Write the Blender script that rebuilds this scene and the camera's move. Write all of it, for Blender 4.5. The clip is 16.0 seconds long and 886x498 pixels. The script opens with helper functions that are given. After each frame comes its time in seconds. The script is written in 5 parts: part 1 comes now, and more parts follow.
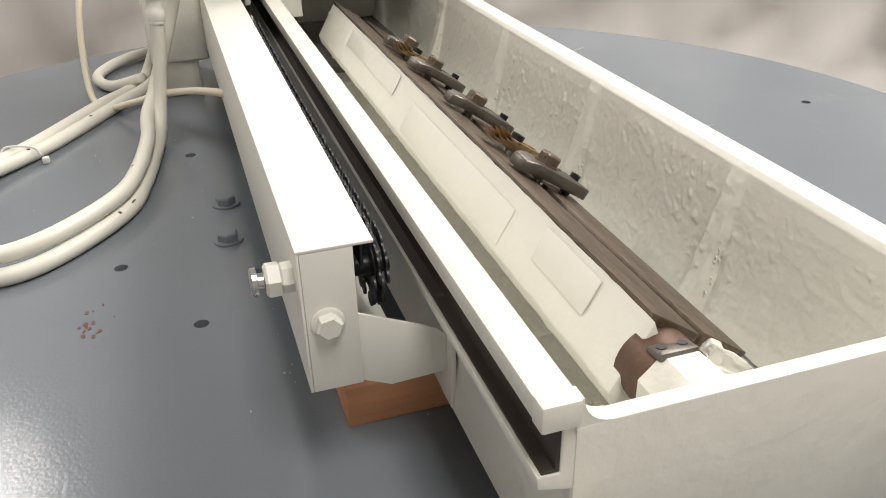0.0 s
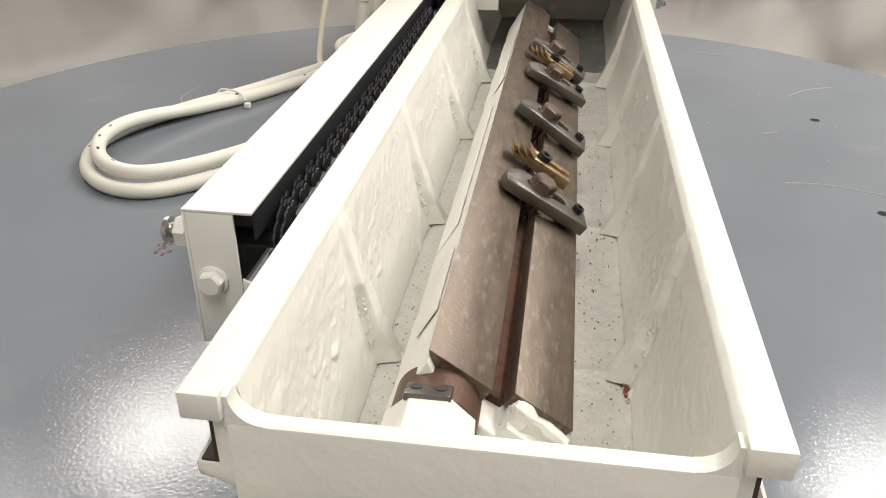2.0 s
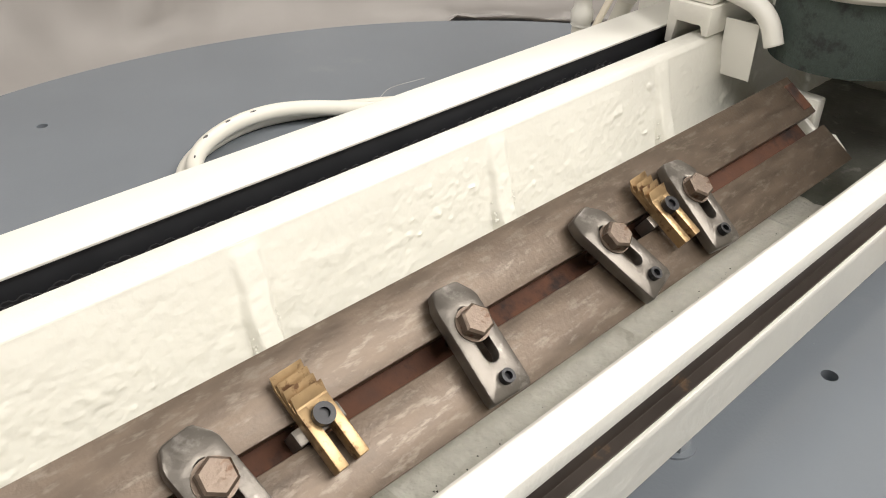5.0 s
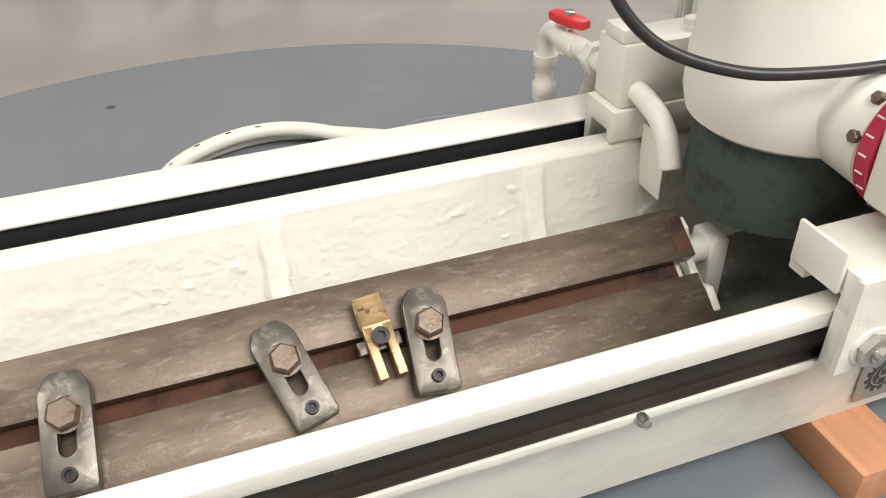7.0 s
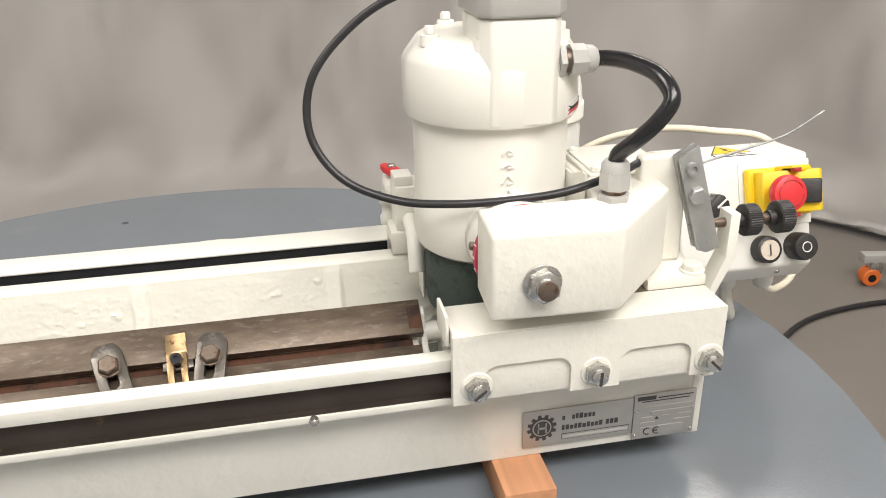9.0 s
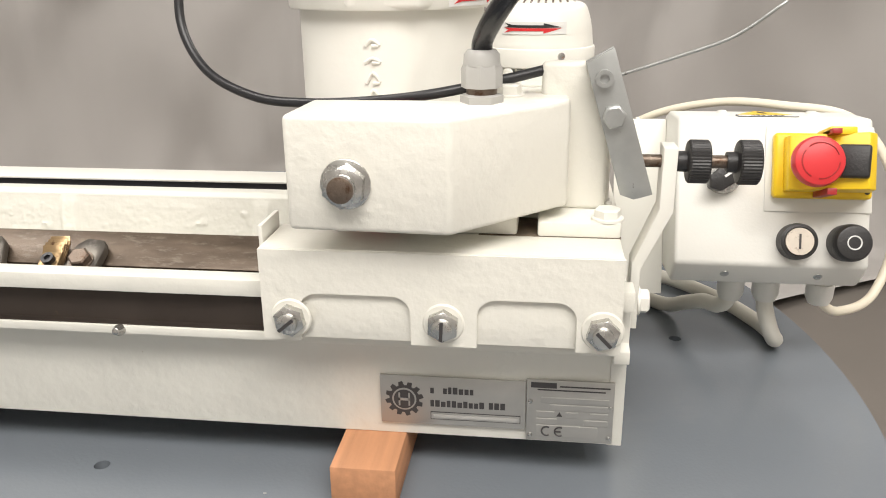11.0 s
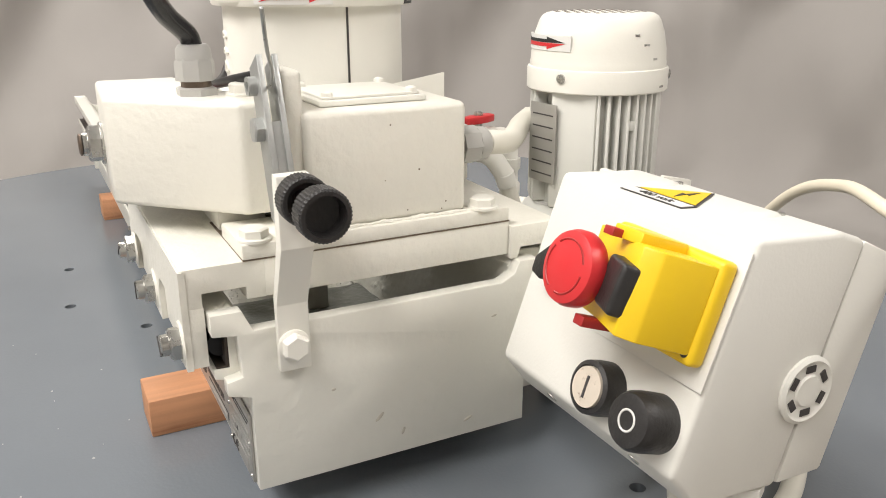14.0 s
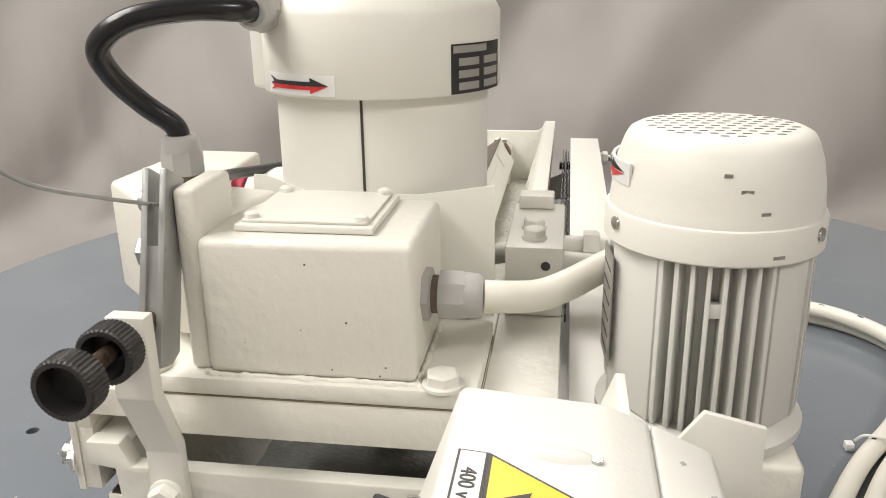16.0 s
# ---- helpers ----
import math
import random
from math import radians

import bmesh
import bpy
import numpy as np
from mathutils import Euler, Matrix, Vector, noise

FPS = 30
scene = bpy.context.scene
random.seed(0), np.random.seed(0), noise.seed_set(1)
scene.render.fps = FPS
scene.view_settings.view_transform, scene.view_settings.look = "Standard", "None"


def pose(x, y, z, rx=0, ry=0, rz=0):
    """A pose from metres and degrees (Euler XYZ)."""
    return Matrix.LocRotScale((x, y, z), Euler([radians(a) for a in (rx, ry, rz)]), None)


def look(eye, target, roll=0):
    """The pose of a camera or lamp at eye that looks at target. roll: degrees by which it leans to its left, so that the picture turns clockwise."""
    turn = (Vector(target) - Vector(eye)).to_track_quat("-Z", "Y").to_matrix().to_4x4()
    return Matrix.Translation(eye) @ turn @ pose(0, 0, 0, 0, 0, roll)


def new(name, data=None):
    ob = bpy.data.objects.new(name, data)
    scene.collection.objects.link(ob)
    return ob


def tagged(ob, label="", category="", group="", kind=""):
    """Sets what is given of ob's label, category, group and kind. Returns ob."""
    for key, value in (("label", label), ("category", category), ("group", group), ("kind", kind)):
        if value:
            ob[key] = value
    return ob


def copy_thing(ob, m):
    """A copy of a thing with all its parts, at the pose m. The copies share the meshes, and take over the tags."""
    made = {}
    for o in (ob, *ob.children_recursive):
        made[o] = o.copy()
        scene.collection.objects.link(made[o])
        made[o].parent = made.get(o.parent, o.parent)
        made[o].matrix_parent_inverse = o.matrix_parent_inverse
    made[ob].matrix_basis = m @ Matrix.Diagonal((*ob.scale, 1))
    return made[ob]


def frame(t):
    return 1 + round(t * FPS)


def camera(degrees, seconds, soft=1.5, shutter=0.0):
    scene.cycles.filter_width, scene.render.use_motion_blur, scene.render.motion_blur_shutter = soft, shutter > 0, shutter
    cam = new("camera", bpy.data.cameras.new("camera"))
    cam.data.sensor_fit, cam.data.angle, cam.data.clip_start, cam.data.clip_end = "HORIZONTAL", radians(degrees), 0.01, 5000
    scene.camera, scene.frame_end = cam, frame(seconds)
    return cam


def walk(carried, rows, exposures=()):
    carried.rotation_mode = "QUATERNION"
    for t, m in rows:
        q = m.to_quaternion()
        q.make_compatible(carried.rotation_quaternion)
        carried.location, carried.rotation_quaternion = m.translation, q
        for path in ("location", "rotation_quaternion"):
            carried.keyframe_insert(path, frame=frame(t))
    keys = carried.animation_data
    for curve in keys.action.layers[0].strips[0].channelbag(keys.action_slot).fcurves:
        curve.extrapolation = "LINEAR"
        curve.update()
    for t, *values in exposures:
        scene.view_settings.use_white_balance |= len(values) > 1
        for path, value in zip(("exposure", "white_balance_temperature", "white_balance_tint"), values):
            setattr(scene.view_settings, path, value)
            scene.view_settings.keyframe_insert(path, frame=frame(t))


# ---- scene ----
PATH = [
    (0, (-1.249, 0.31, 0.349), (0.418, -0.226, -0.618), -1.3),
    (0.5, (-1.264, 0.247, 0.346), (0.46, -0.092, -0.61), -0.8),
    (1, (-1.261, 0.186, 0.345), (0.49, 0.055, -0.611), -0.5),
    (1.5, (-1.272, 0.132, 0.345), (0.482, 0.197, -0.614), -0.3),
    (2, (-1.265, 0.069, 0.349), (0.467, 0.332, -0.616), -0.1),
    (2.5, (-1.236, 0.022, 0.356), (0.448, 0.472, -0.625), 0.2),
    (3, (-1.199, -0.02, 0.363), (0.4, 0.6, -0.667), 0.4),
    (3.2, (-1.176, -0.039, 0.373), (0.375, 0.646, -0.688), 0.7),
    (5.3, (-0.796, -0.155, 0.38), (0.254, 1.136, -0.73), -0.3),
    (5.5, (-0.761, -0.165, 0.384), (0.226, 1.166, -0.735), -0.4),
    (6, (-0.683, -0.205, 0.397), (0.145, 1.216, -0.742), -0.5),
    (6.5, (-0.607, -0.231, 0.414), (0.067, 1.259, -0.737), -0.6),
    (7, (-0.539, -0.265, 0.432), (0.0, 1.278, -0.72), -1.3),
    (7.5, (-0.501, -0.37, 0.475), (0.101, 1.233, -0.558), -1.0),
    (8, (-0.464, -0.461, 0.493), (0.155, 1.222, -0.394), -1.2),
    (8.5, (-0.415, -0.531, 0.503), (0.091, 1.21, -0.342), -1.2),
    (9, (-0.347, -0.561, 0.495), (0.006, 1.231, -0.319), -1.0),
    (11.5, (0.044, -0.476, 0.335), (-0.43, 1.36, -0.301), -0.5),
    (12, (0.168, -0.447, 0.339), (-0.607, 1.284, -0.297), -0.4),
    (12.5, (0.292, -0.388, 0.343), (-0.836, 1.14, -0.283), -0.4),
    (13, (0.372, -0.3, 0.34), (-1.015, 0.998, -0.286), -0.4),
    (13.5, (0.418, -0.202, 0.34), (-1.143, 0.88, -0.287), -0.2),
    (14, (0.445, -0.098, 0.34), (-1.242, 0.768, -0.295), -0.1),
    (14.5, (0.448, -0.005, 0.35), (-1.345, 0.611, -0.286), -0.1),
    (15, (0.424, 0.092, 0.358), (-1.445, 0.396, -0.286), -0.6),
    (15.5, (0.387, 0.167, 0.37), (-1.509, 0.18, -0.265), -0.5),
    (16, (0.343, 0.225, 0.384), (-1.533, -0.065, -0.247), -0.8),
]
cam = camera(57.1, 16.0, soft=1.0)
walk(cam, [(t, look(eye, target, roll)) for t, eye, target, roll in PATH],
     exposures=((0, 0.0), (2, -0.10), (3, -0.15), (5.5, -0.07), (9, -0.06), (12, -0.07), (14, -0.04), (15, -0.16), (16, -0.20)))

# ---- world and light: overhead area lights, two of them added as fill ----
world = bpy.data.worlds.new("world")
scene.world = world
world.use_nodes = True
world.node_tree.nodes["Background"].inputs[0].default_value = (0.80, 0.82, 0.85, 1)
world.node_tree.nodes["Background"].inputs[1].default_value = 0.25
scene.view_settings.exposure = 0.0


def panel_lamp(x, y, z, w, h, watts, aim, spread=180, color=(1.0, 0.952, 0.902)):
    data = bpy.data.lights.new("overhead_light", "AREA")
    data.shape, data.size, data.size_y, data.energy, data.color = "RECTANGLE", w, h, watts, color
    data.spread = radians(spread)
    ob = new("overhead_light", data)
    ob.matrix_world = look((x, y, z), aim)
    return ob


panel_lamp(1.16, 1.74, 2.05, 1.55, 0.17, 40, (-0.1, 0.48, 0))
# The next two are unseen fill, added to brighten the -x and -y sides.
panel_lamp(-1.72, 0.10, 2.05, 0.45, 1.1, 30, (-0.9, 0.0, 0))
panel_lamp(0.05, -1.3, 2.05, 2.0, 0.9, 78, (-0.2, -0.3, 0))
panel_lamp(1.55, -1.28, 2.05, 0.34, 0.34, 48, (0.15, 0.0, 0), 110)


random.seed(4)

# ---- materials ----
def mat(name, base, rough=0.5, metal=0.0, vary=0.06, scale=30.0, bump=0.0, bump_scale=120.0, second=None, second_at=0.62,
        second_scale=8.0, second_soft=0.1, rough_vary=0.1, coat=0.0, bump_size=0.001, streak=None, shine=0.5):
    m = bpy.data.materials.new(name)
    m.use_nodes = True
    nt = m.node_tree
    b = nt.nodes["Principled BSDF"]
    co = nt.nodes.new("ShaderNodeTexCoord")
    place = co.outputs["Object"]
    if streak:
        mp = nt.nodes.new("ShaderNodeMapping")
        mp.inputs["Scale"].default_value = streak
        nt.links.new(place, mp.inputs["Vector"])
        place = mp.outputs[0]
    n1 = nt.nodes.new("ShaderNodeTexNoise")
    n1.inputs["Scale"].default_value, n1.inputs["Detail"].default_value = scale, 5
    nt.links.new(place, n1.inputs["Vector"])
    ramp = nt.nodes.new("ShaderNodeMix")
    ramp.data_type = "RGBA"
    lo = [max(0.0, c * (1 - vary)) for c in base]
    hi = [min(1.0, c * (1 + vary)) for c in base]
    ramp.inputs[6].default_value, ramp.inputs[7].default_value = (*lo, 1), (*hi, 1)
    nt.links.new(n1.outputs["Fac"], ramp.inputs[0])
    out = ramp.outputs[2]
    if second:
        n2 = nt.nodes.new("ShaderNodeTexNoise")
        n2.inputs["Scale"].default_value, n2.inputs["Detail"].default_value, n2.inputs["Roughness"].default_value = second_scale, 8, 0.65
        nt.links.new(place, n2.inputs["Vector"])
        mr = nt.nodes.new("ShaderNodeMapRange")
        mr.inputs[1].default_value, mr.inputs[2].default_value = second_at, second_at + second_soft
        nt.links.new(n2.outputs["Fac"], mr.inputs[0])
        mx = nt.nodes.new("ShaderNodeMix")
        mx.data_type = "RGBA"
        mx.inputs[7].default_value = (*second, 1)
        nt.links.new(mr.outputs[0], mx.inputs[0])
        nt.links.new(out, mx.inputs[6])
        out = mx.outputs[2]
    nt.links.new(out, b.inputs["Base Color"])
    b.inputs["Metallic"].default_value = metal
    rr = nt.nodes.new("ShaderNodeMapRange")
    rr.inputs[3].default_value, rr.inputs[4].default_value = max(0.02, rough - rough_vary), min(1.0, rough + rough_vary)
    nt.links.new(n1.outputs["Fac"], rr.inputs[0])
    nt.links.new(rr.outputs[0], b.inputs["Roughness"])
    b.inputs["Coat Weight"].default_value = coat
    b.inputs["Specular IOR Level"].default_value = shine
    if bump:
        n3 = nt.nodes.new("ShaderNodeTexNoise")
        n3.inputs["Scale"].default_value, n3.inputs["Detail"].default_value = bump_scale, 6
        nt.links.new(co.outputs["Object"], n3.inputs["Vector"])
        bp = nt.nodes.new("ShaderNodeBump")
        bp.inputs["Strength"].default_value, bp.inputs["Distance"].default_value = bump, bump_size
        nt.links.new(n3.outputs["Fac"], bp.inputs["Height"])
        nt.links.new(bp.outputs[0], b.inputs["Normal"])
    return m


WHITE = mat("white_paint", (0.76, 0.75, 0.69), 0.42, vary=0.025, scale=14, bump=0.35, bump_scale=90, second=(0.63, 0.60, 0.52), second_at=0.70, second_scale=26)
CAST = mat("white_paint_on_casting", (0.73, 0.72, 0.655), 0.34, vary=0.05, scale=18, bump=0.60, bump_scale=62, second=(0.50, 0.44, 0.35), second_at=0.712, second_scale=110, second_soft=0.04, bump_size=0.0022)
HEAD = mat("white_paint_on_head", (0.74, 0.725, 0.655), 0.38, vary=0.03, scale=10, bump=0.75, bump_scale=110, second=(0.52, 0.47, 0.38), second_at=0.735, second_scale=85, second_soft=0.03, bump_size=0.0014)
SLUDGE = mat("oily_grinding_sludge", (0.125, 0.13, 0.112), 0.35, vary=0.5, scale=45, bump=0.8, bump_scale=200, second=(0.30, 0.295, 0.26), second_at=0.58, second_scale=50)
PANFLOOR = mat("gritty_painted_floor", (0.62, 0.605, 0.55), 0.34, vary=0.16, scale=160, bump=1.0, bump_scale=210, second=(0.30, 0.21, 0.13), second_at=0.715, second_scale=130, second_soft=0.03, bump_size=0.0020)
SHEET = mat("white_sheet_metal", (0.76, 0.75, 0.69), 0.40, vary=0.02, scale=10, second=(0.45, 0.36, 0.26), second_at=0.765, second_scale=60, second_soft=0.02)
GREYBOX = mat("light_grey_plastic", (0.72, 0.715, 0.67), 0.42, vary=0.02, scale=60, bump=0.12, bump_scale=500, second=(0.5, 0.45, 0.36), second_at=0.74, second_scale=30, second_soft=0.05)
STEEL = mat("brown_patina_steel", (0.112, 0.084, 0.061), 0.40, metal=0.45, vary=0.60, scale=130, bump=0.20, bump_scale=420, second=(0.165, 0.136, 0.106), second_at=0.53, second_scale=230, second_soft=0.13, streak=(0.30, 1, 1), rough_vary=0.12)
RUST = mat("rust", (0.092, 0.037, 0.019), 0.8, metal=0.1, vary=0.5, scale=60, bump=0.4, bump_scale=300, second=(0.025, 0.014, 0.011), second_at=0.52, second_scale=25)
BROWNSTEEL = mat("brown_journal_steel", (0.11, 0.062, 0.040), 0.5, metal=0.4, vary=0.4, scale=80, bump=0.3, bump_scale=300)
RUSTSPOT = mat("rust_spot", (0.26, 0.11, 0.05), 0.8, vary=0.4, scale=300)
JOINT = mat("dirty_joint_line", (0.16, 0.125, 0.09), 0.8, vary=0.5, scale=200)
SMUDGE = mat("faint_smudge", (0.52, 0.49, 0.42), 0.6, vary=0.3, scale=250)
DARKSTEEL = mat("dark_guideway_steel", (0.052, 0.041, 0.034), 0.42, metal=0.5, vary=0.35, scale=16, second=(0.20, 0.12, 0.06), second_at=0.62, second_scale=22)
CLAMP = mat("worn_cast_steel", (0.145, 0.132, 0.115), 0.37, metal=0.75, vary=0.35, scale=60, bump=0.25, bump_scale=260, second=(0.29, 0.27, 0.245), second_at=0.60, second_scale=70)
BOLTBROWN = mat("rusty_bolt_steel", (0.165, 0.128, 0.10), 0.42, metal=0.7, vary=0.4, scale=150, bump=0.4, bump_scale=500, second=(0.09, 0.048, 0.028), second_at=0.54, second_scale=120)
ZINC = mat("zinc_plated_steel", (0.50, 0.495, 0.47), 0.27, metal=0.9, vary=0.2, scale=80, bump=0.1, bump_scale=400, second=(0.24, 0.20, 0.15), second_at=0.64, second_scale=120)
GALV = mat("dull_galvanised_steel", (0.42, 0.43, 0.42), 0.42, metal=0.7, vary=0.25, scale=60, bump=0.15, bump_scale=300, second=(0.16, 0.15, 0.13), second_at=0.64, second_scale=120, second_soft=0.06)
GUARDGREY = mat("dark_grey_guard_strip", (0.022, 0.023, 0.026), 0.5, vary=0.25, scale=40)
CHAIN = mat("greasy_chain_steel", (0.055, 0.055, 0.058), 0.38, metal=0.6, vary=0.4, scale=150)
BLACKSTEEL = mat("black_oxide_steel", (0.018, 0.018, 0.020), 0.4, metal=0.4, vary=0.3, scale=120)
BRASS = mat("brass", (0.40, 0.280, 0.150), 0.38, metal=0.8, vary=0.35, scale=120, second=(0.15, 0.085, 0.045), second_at=0.54, second_scale=110)
BLACKRUB = mat("black_rubber", (0.018, 0.018, 0.02), 0.38, vary=0.3, scale=60)
BLACKHOSE = mat("glossy_black_sleeve", (0.012, 0.012, 0.014), 0.22, vary=0.3, scale=40, bump=0.3, bump_scale=120)
KNOB = mat("black_bakelite", (0.022, 0.021, 0.021), 0.45, vary=0.4, scale=200, bump=0.3, bump_scale=500)
GREEN = mat("grinding_stone", (0.055, 0.075, 0.066), 0.85, vary=0.35, scale=300, bump=0.8, bump_scale=700, second=(0.03, 0.035, 0.035), second_at=0.55, second_scale=50)
RED = mat("red_plastic", (0.60, 0.03, 0.035), 0.38, vary=0.08, scale=60)
DARKRED = mat("dark_red_plastic", (0.35, 0.02, 0.02), 0.4, vary=0.1, scale=60)
MAGENTA = mat("crimson_scale_ring", (0.42, 0.02, 0.06), 0.4, vary=0.15, scale=120)
YELLOW = mat("yellow_plastic", (0.83, 0.56, 0.015), 0.38, vary=0.05, scale=50)
GLAND = mat("grey_nylon", (0.40, 0.395, 0.375), 0.45, vary=0.06, scale=80)
TABLE = mat("blue_grey_painted_steel", (0.170, 0.190, 0.212), 0.10, vary=0.11, scale=5, bump=0.34, bump_scale=360, second=(0.21, 0.223, 0.235), second_at=0.60, second_scale=6, second_soft=0.2, rough_vary=0.05, bump_size=0.0005, shine=0.42)
HOSE = mat("cream_plastic_hose", (0.72, 0.70, 0.62), 0.40, vary=0.05, scale=25, second=(0.35, 0.29, 0.22), second_at=0.72, second_scale=22, second_soft=0.03)
CREAM = mat("cream_cable", (0.74, 0.68, 0.55), 0.45, vary=0.06, scale=30)
BLACK = mat("black_print", (0.02, 0.02, 0.02), 0.5, vary=0.2)
PLATE = mat("brushed_aluminium_plate", (0.42, 0.41, 0.385), 0.38, metal=0.6, vary=0.08, scale=90)
INK = mat("dark_ink", (0.045, 0.042, 0.042), 0.5, vary=0.2, scale=100)
STICKER = mat("white_sticker", (0.72, 0.72, 0.70), 0.45, vary=0.04, scale=60)
WORNFACE = mat("worn_button_face", (0.58, 0.52, 0.44), 0.5, vary=0.1, scale=200, second=(0.28, 0.22, 0.17), second_at=0.60, second_scale=260)
ALU = mat("aluminium_cast_grey", (0.66, 0.66, 0.62), 0.40, vary=0.04, scale=60)
CLOTH = mat("grey_backdrop_cloth", (0.47, 0.45, 0.43), 0.9, vary=0.09, scale=2.5, bump=0.25, bump_scale=900)
CONCRETE = mat("studio_floor_concrete", (0.19, 0.17, 0.15), 0.7, vary=0.1, scale=6, bump=0.2, bump_scale=60)
CEILING = mat("grey_ceiling", (0.40, 0.40, 0.39), 0.8, vary=0.02)
PINE = mat("orange_brown_timber", (0.50, 0.245, 0.125), 0.62, vary=0.30, scale=150, bump=0.4, bump_scale=260, second=(0.29, 0.120, 0.055), second_at=0.60, second_scale=55, second_soft=0.16, streak=(1, 0.07, 1))
ORANGE = mat("orange_wheel", (0.75, 0.17, 0.03), 0.5, vary=0.1)


# ---- mesh helpers ----
def finish(bm, name, material, parent=None, label="", smooth=40):
    bmesh.ops.recalc_face_normals(bm, faces=bm.faces)
    me = bpy.data.meshes.new(name)
    bm.to_mesh(me)
    bm.free()
    for m in material if isinstance(material, (list, tuple)) else (material,):
        me.materials.append(m)
    if smooth:
        me.polygons.foreach_set("use_smooth", [True] * len(me.polygons))
        me.set_sharp_from_angle(angle=radians(smooth))
    ob = new(name, me)
    if parent:
        ob.parent = parent
    if label:
        ob["label"] = label
    return ob


def part(name, bm, material, parent, label=""):
    return finish(bm, name, material, parent, label)


def thing(name, label, category, group="", kind="", m=None):
    ob = new(name)
    ob.empty_display_size = 0.02
    if m is not None:
        ob.matrix_world = m
    return tagged(ob, label, category, group, kind)


def put_in(bm, m, verts=None):
    bmesh.ops.transform(bm, matrix=m, verts=verts or bm.verts)
    return bm


def bev(bm, edges, w, seg=2):
    if w > 0:
        bmesh.ops.bevel(bm, geom=list(edges), offset=w, segments=seg, profile=0.5, affect="EDGES", clamp_overlap=True)


def box(x0, x1, y0, y1, z0, z1, w=0.001, seg=2, bm=None, m=None):
    b = bmesh.new()
    bmesh.ops.create_cube(b, size=1, matrix=Matrix.Translation(((x0 + x1) / 2, (y0 + y1) / 2, (z0 + z1) / 2)) @ Matrix.Diagonal((x1 - x0, y1 - y0, z1 - z0, 1)))
    bev(b, b.edges, w, seg)
    return merge(bm, b, m)


def merge(bm, b, m=None):
    if m is not None:
        put_in(b, m)
    if bm is None:
        return b
    me = bpy.data.meshes.new("tmp")
    b.to_mesh(me)
    b.free()
    bm.from_mesh(me)
    bpy.data.meshes.remove(me)
    return bm


def prism(pts, axis, a, b, w=0.0, bm=None, m=None, seg=2, caps_only=False):
    """A polygon of 2D points, drawn out along an axis from a to b. Axis x: points are (y, z); y: (x, z); z: (x, y)."""
    k = bmesh.new()

    def at(p, v):
        return {"x": (v, p[0], p[1]), "y": (p[0], v, p[1]), "z": (p[0], p[1], v)}[axis]

    lo, hi = [k.verts.new(at(p, a)) for p in pts], [k.verts.new(at(p, b)) for p in pts]
    n = len(pts)
    k.faces.new(lo), k.faces.new(hi[::-1])
    for i in range(n):
        k.faces.new((lo[i], hi[i], hi[(i + 1) % n], lo[(i + 1) % n]))
    bmesh.ops.recalc_face_normals(k, faces=k.faces)
    bev(k, k.edges, w, seg)
    return merge(bm, k, m)


def lathe(profile, n=32, m=None, bm=None):
    """A turned body: rows of (radius, height), closed at the axis."""
    k = bmesh.new()
    rings = []
    for r, z in profile:
        if r < 1e-6:
            rings.append([k.verts.new((0, 0, z))])
        else:
            rings.append([k.verts.new((r * math.cos(2 * math.pi * i / n), r * math.sin(2 * math.pi * i / n), z)) for i in range(n)])
    for p, q in zip(rings, rings[1:]):
        for i in range(n):
            j = (i + 1) % n
            if len(p) == 1 and len(q) == 1:
                continue
            if len(p) == 1:
                k.faces.new((p[0], q[i], q[j]))
            elif len(q) == 1:
                k.faces.new((p[i], p[j], q[0]))
            else:
                k.faces.new((p[i], p[j], q[j], q[i]))
    for ring in (rings[0], rings[-1]):
        if len(ring) > 1:
            k.faces.new(ring)
    bmesh.ops.recalc_face_normals(k, faces=k.faces)
    return merge(bm, k, m)


def rod(p, q, r, n=20, bm=None, w=0.0):
    p, q = Vector(p), Vector(q)
    h = (q - p).length
    m = Matrix.Translation(p) @ (q - p).to_track_quat("Z", "Y").to_matrix().to_4x4()
    prof = [(0, 0), (r - w, 0), (r, w), (r, h - w), (r - w, h), (0, h)] if w else [(0, 0), (r, 0), (r, h), (0, h)]
    return lathe(prof, n, m, bm)


def spline(points, per=10):
    pts = [Vector(p) for p in points]
    pts = [2 * pts[0] - pts[1]] + pts + [2 * pts[-1] - pts[-2]]
    out = []
    for i in range(1, len(pts) - 2):
        a, b, c, d = pts[i - 1:i + 3]
        for s in range(per):
            t = s / per
            out.append(0.5 * (2 * b + (c - a) * t + (2 * a - 5 * b + 4 * c - d) * t * t + (3 * b - a - 3 * c + d) * t ** 3))
    return out + [pts[-2]]


def tube(points, r, per=10, n=14, bm=None, hollow=False):
    k = bmesh.new()
    path = spline(points, per)
    side = Vector((0.31, 0.17, 0.93))
    rings = []
    for i, p in enumerate(path):
        d = (path[min(i + 1, len(path) - 1)] - path[max(i - 1, 0)]).normalized()
        side = (side - d * side.dot(d)).normalized()
        up = d.cross(side)
        rings.append([k.verts.new(p + r * (math.cos(2 * math.pi * j / n) * side + math.sin(2 * math.pi * j / n) * up)) for j in range(n)])
    for a, b in zip(rings, rings[1:]):
        for j in range(n):
            k.faces.new((a[j], a[(j + 1) % n], b[(j + 1) % n], b[j]))
    k.faces.new(rings[0]), k.faces.new(rings[-1])
    return merge(bm, k)


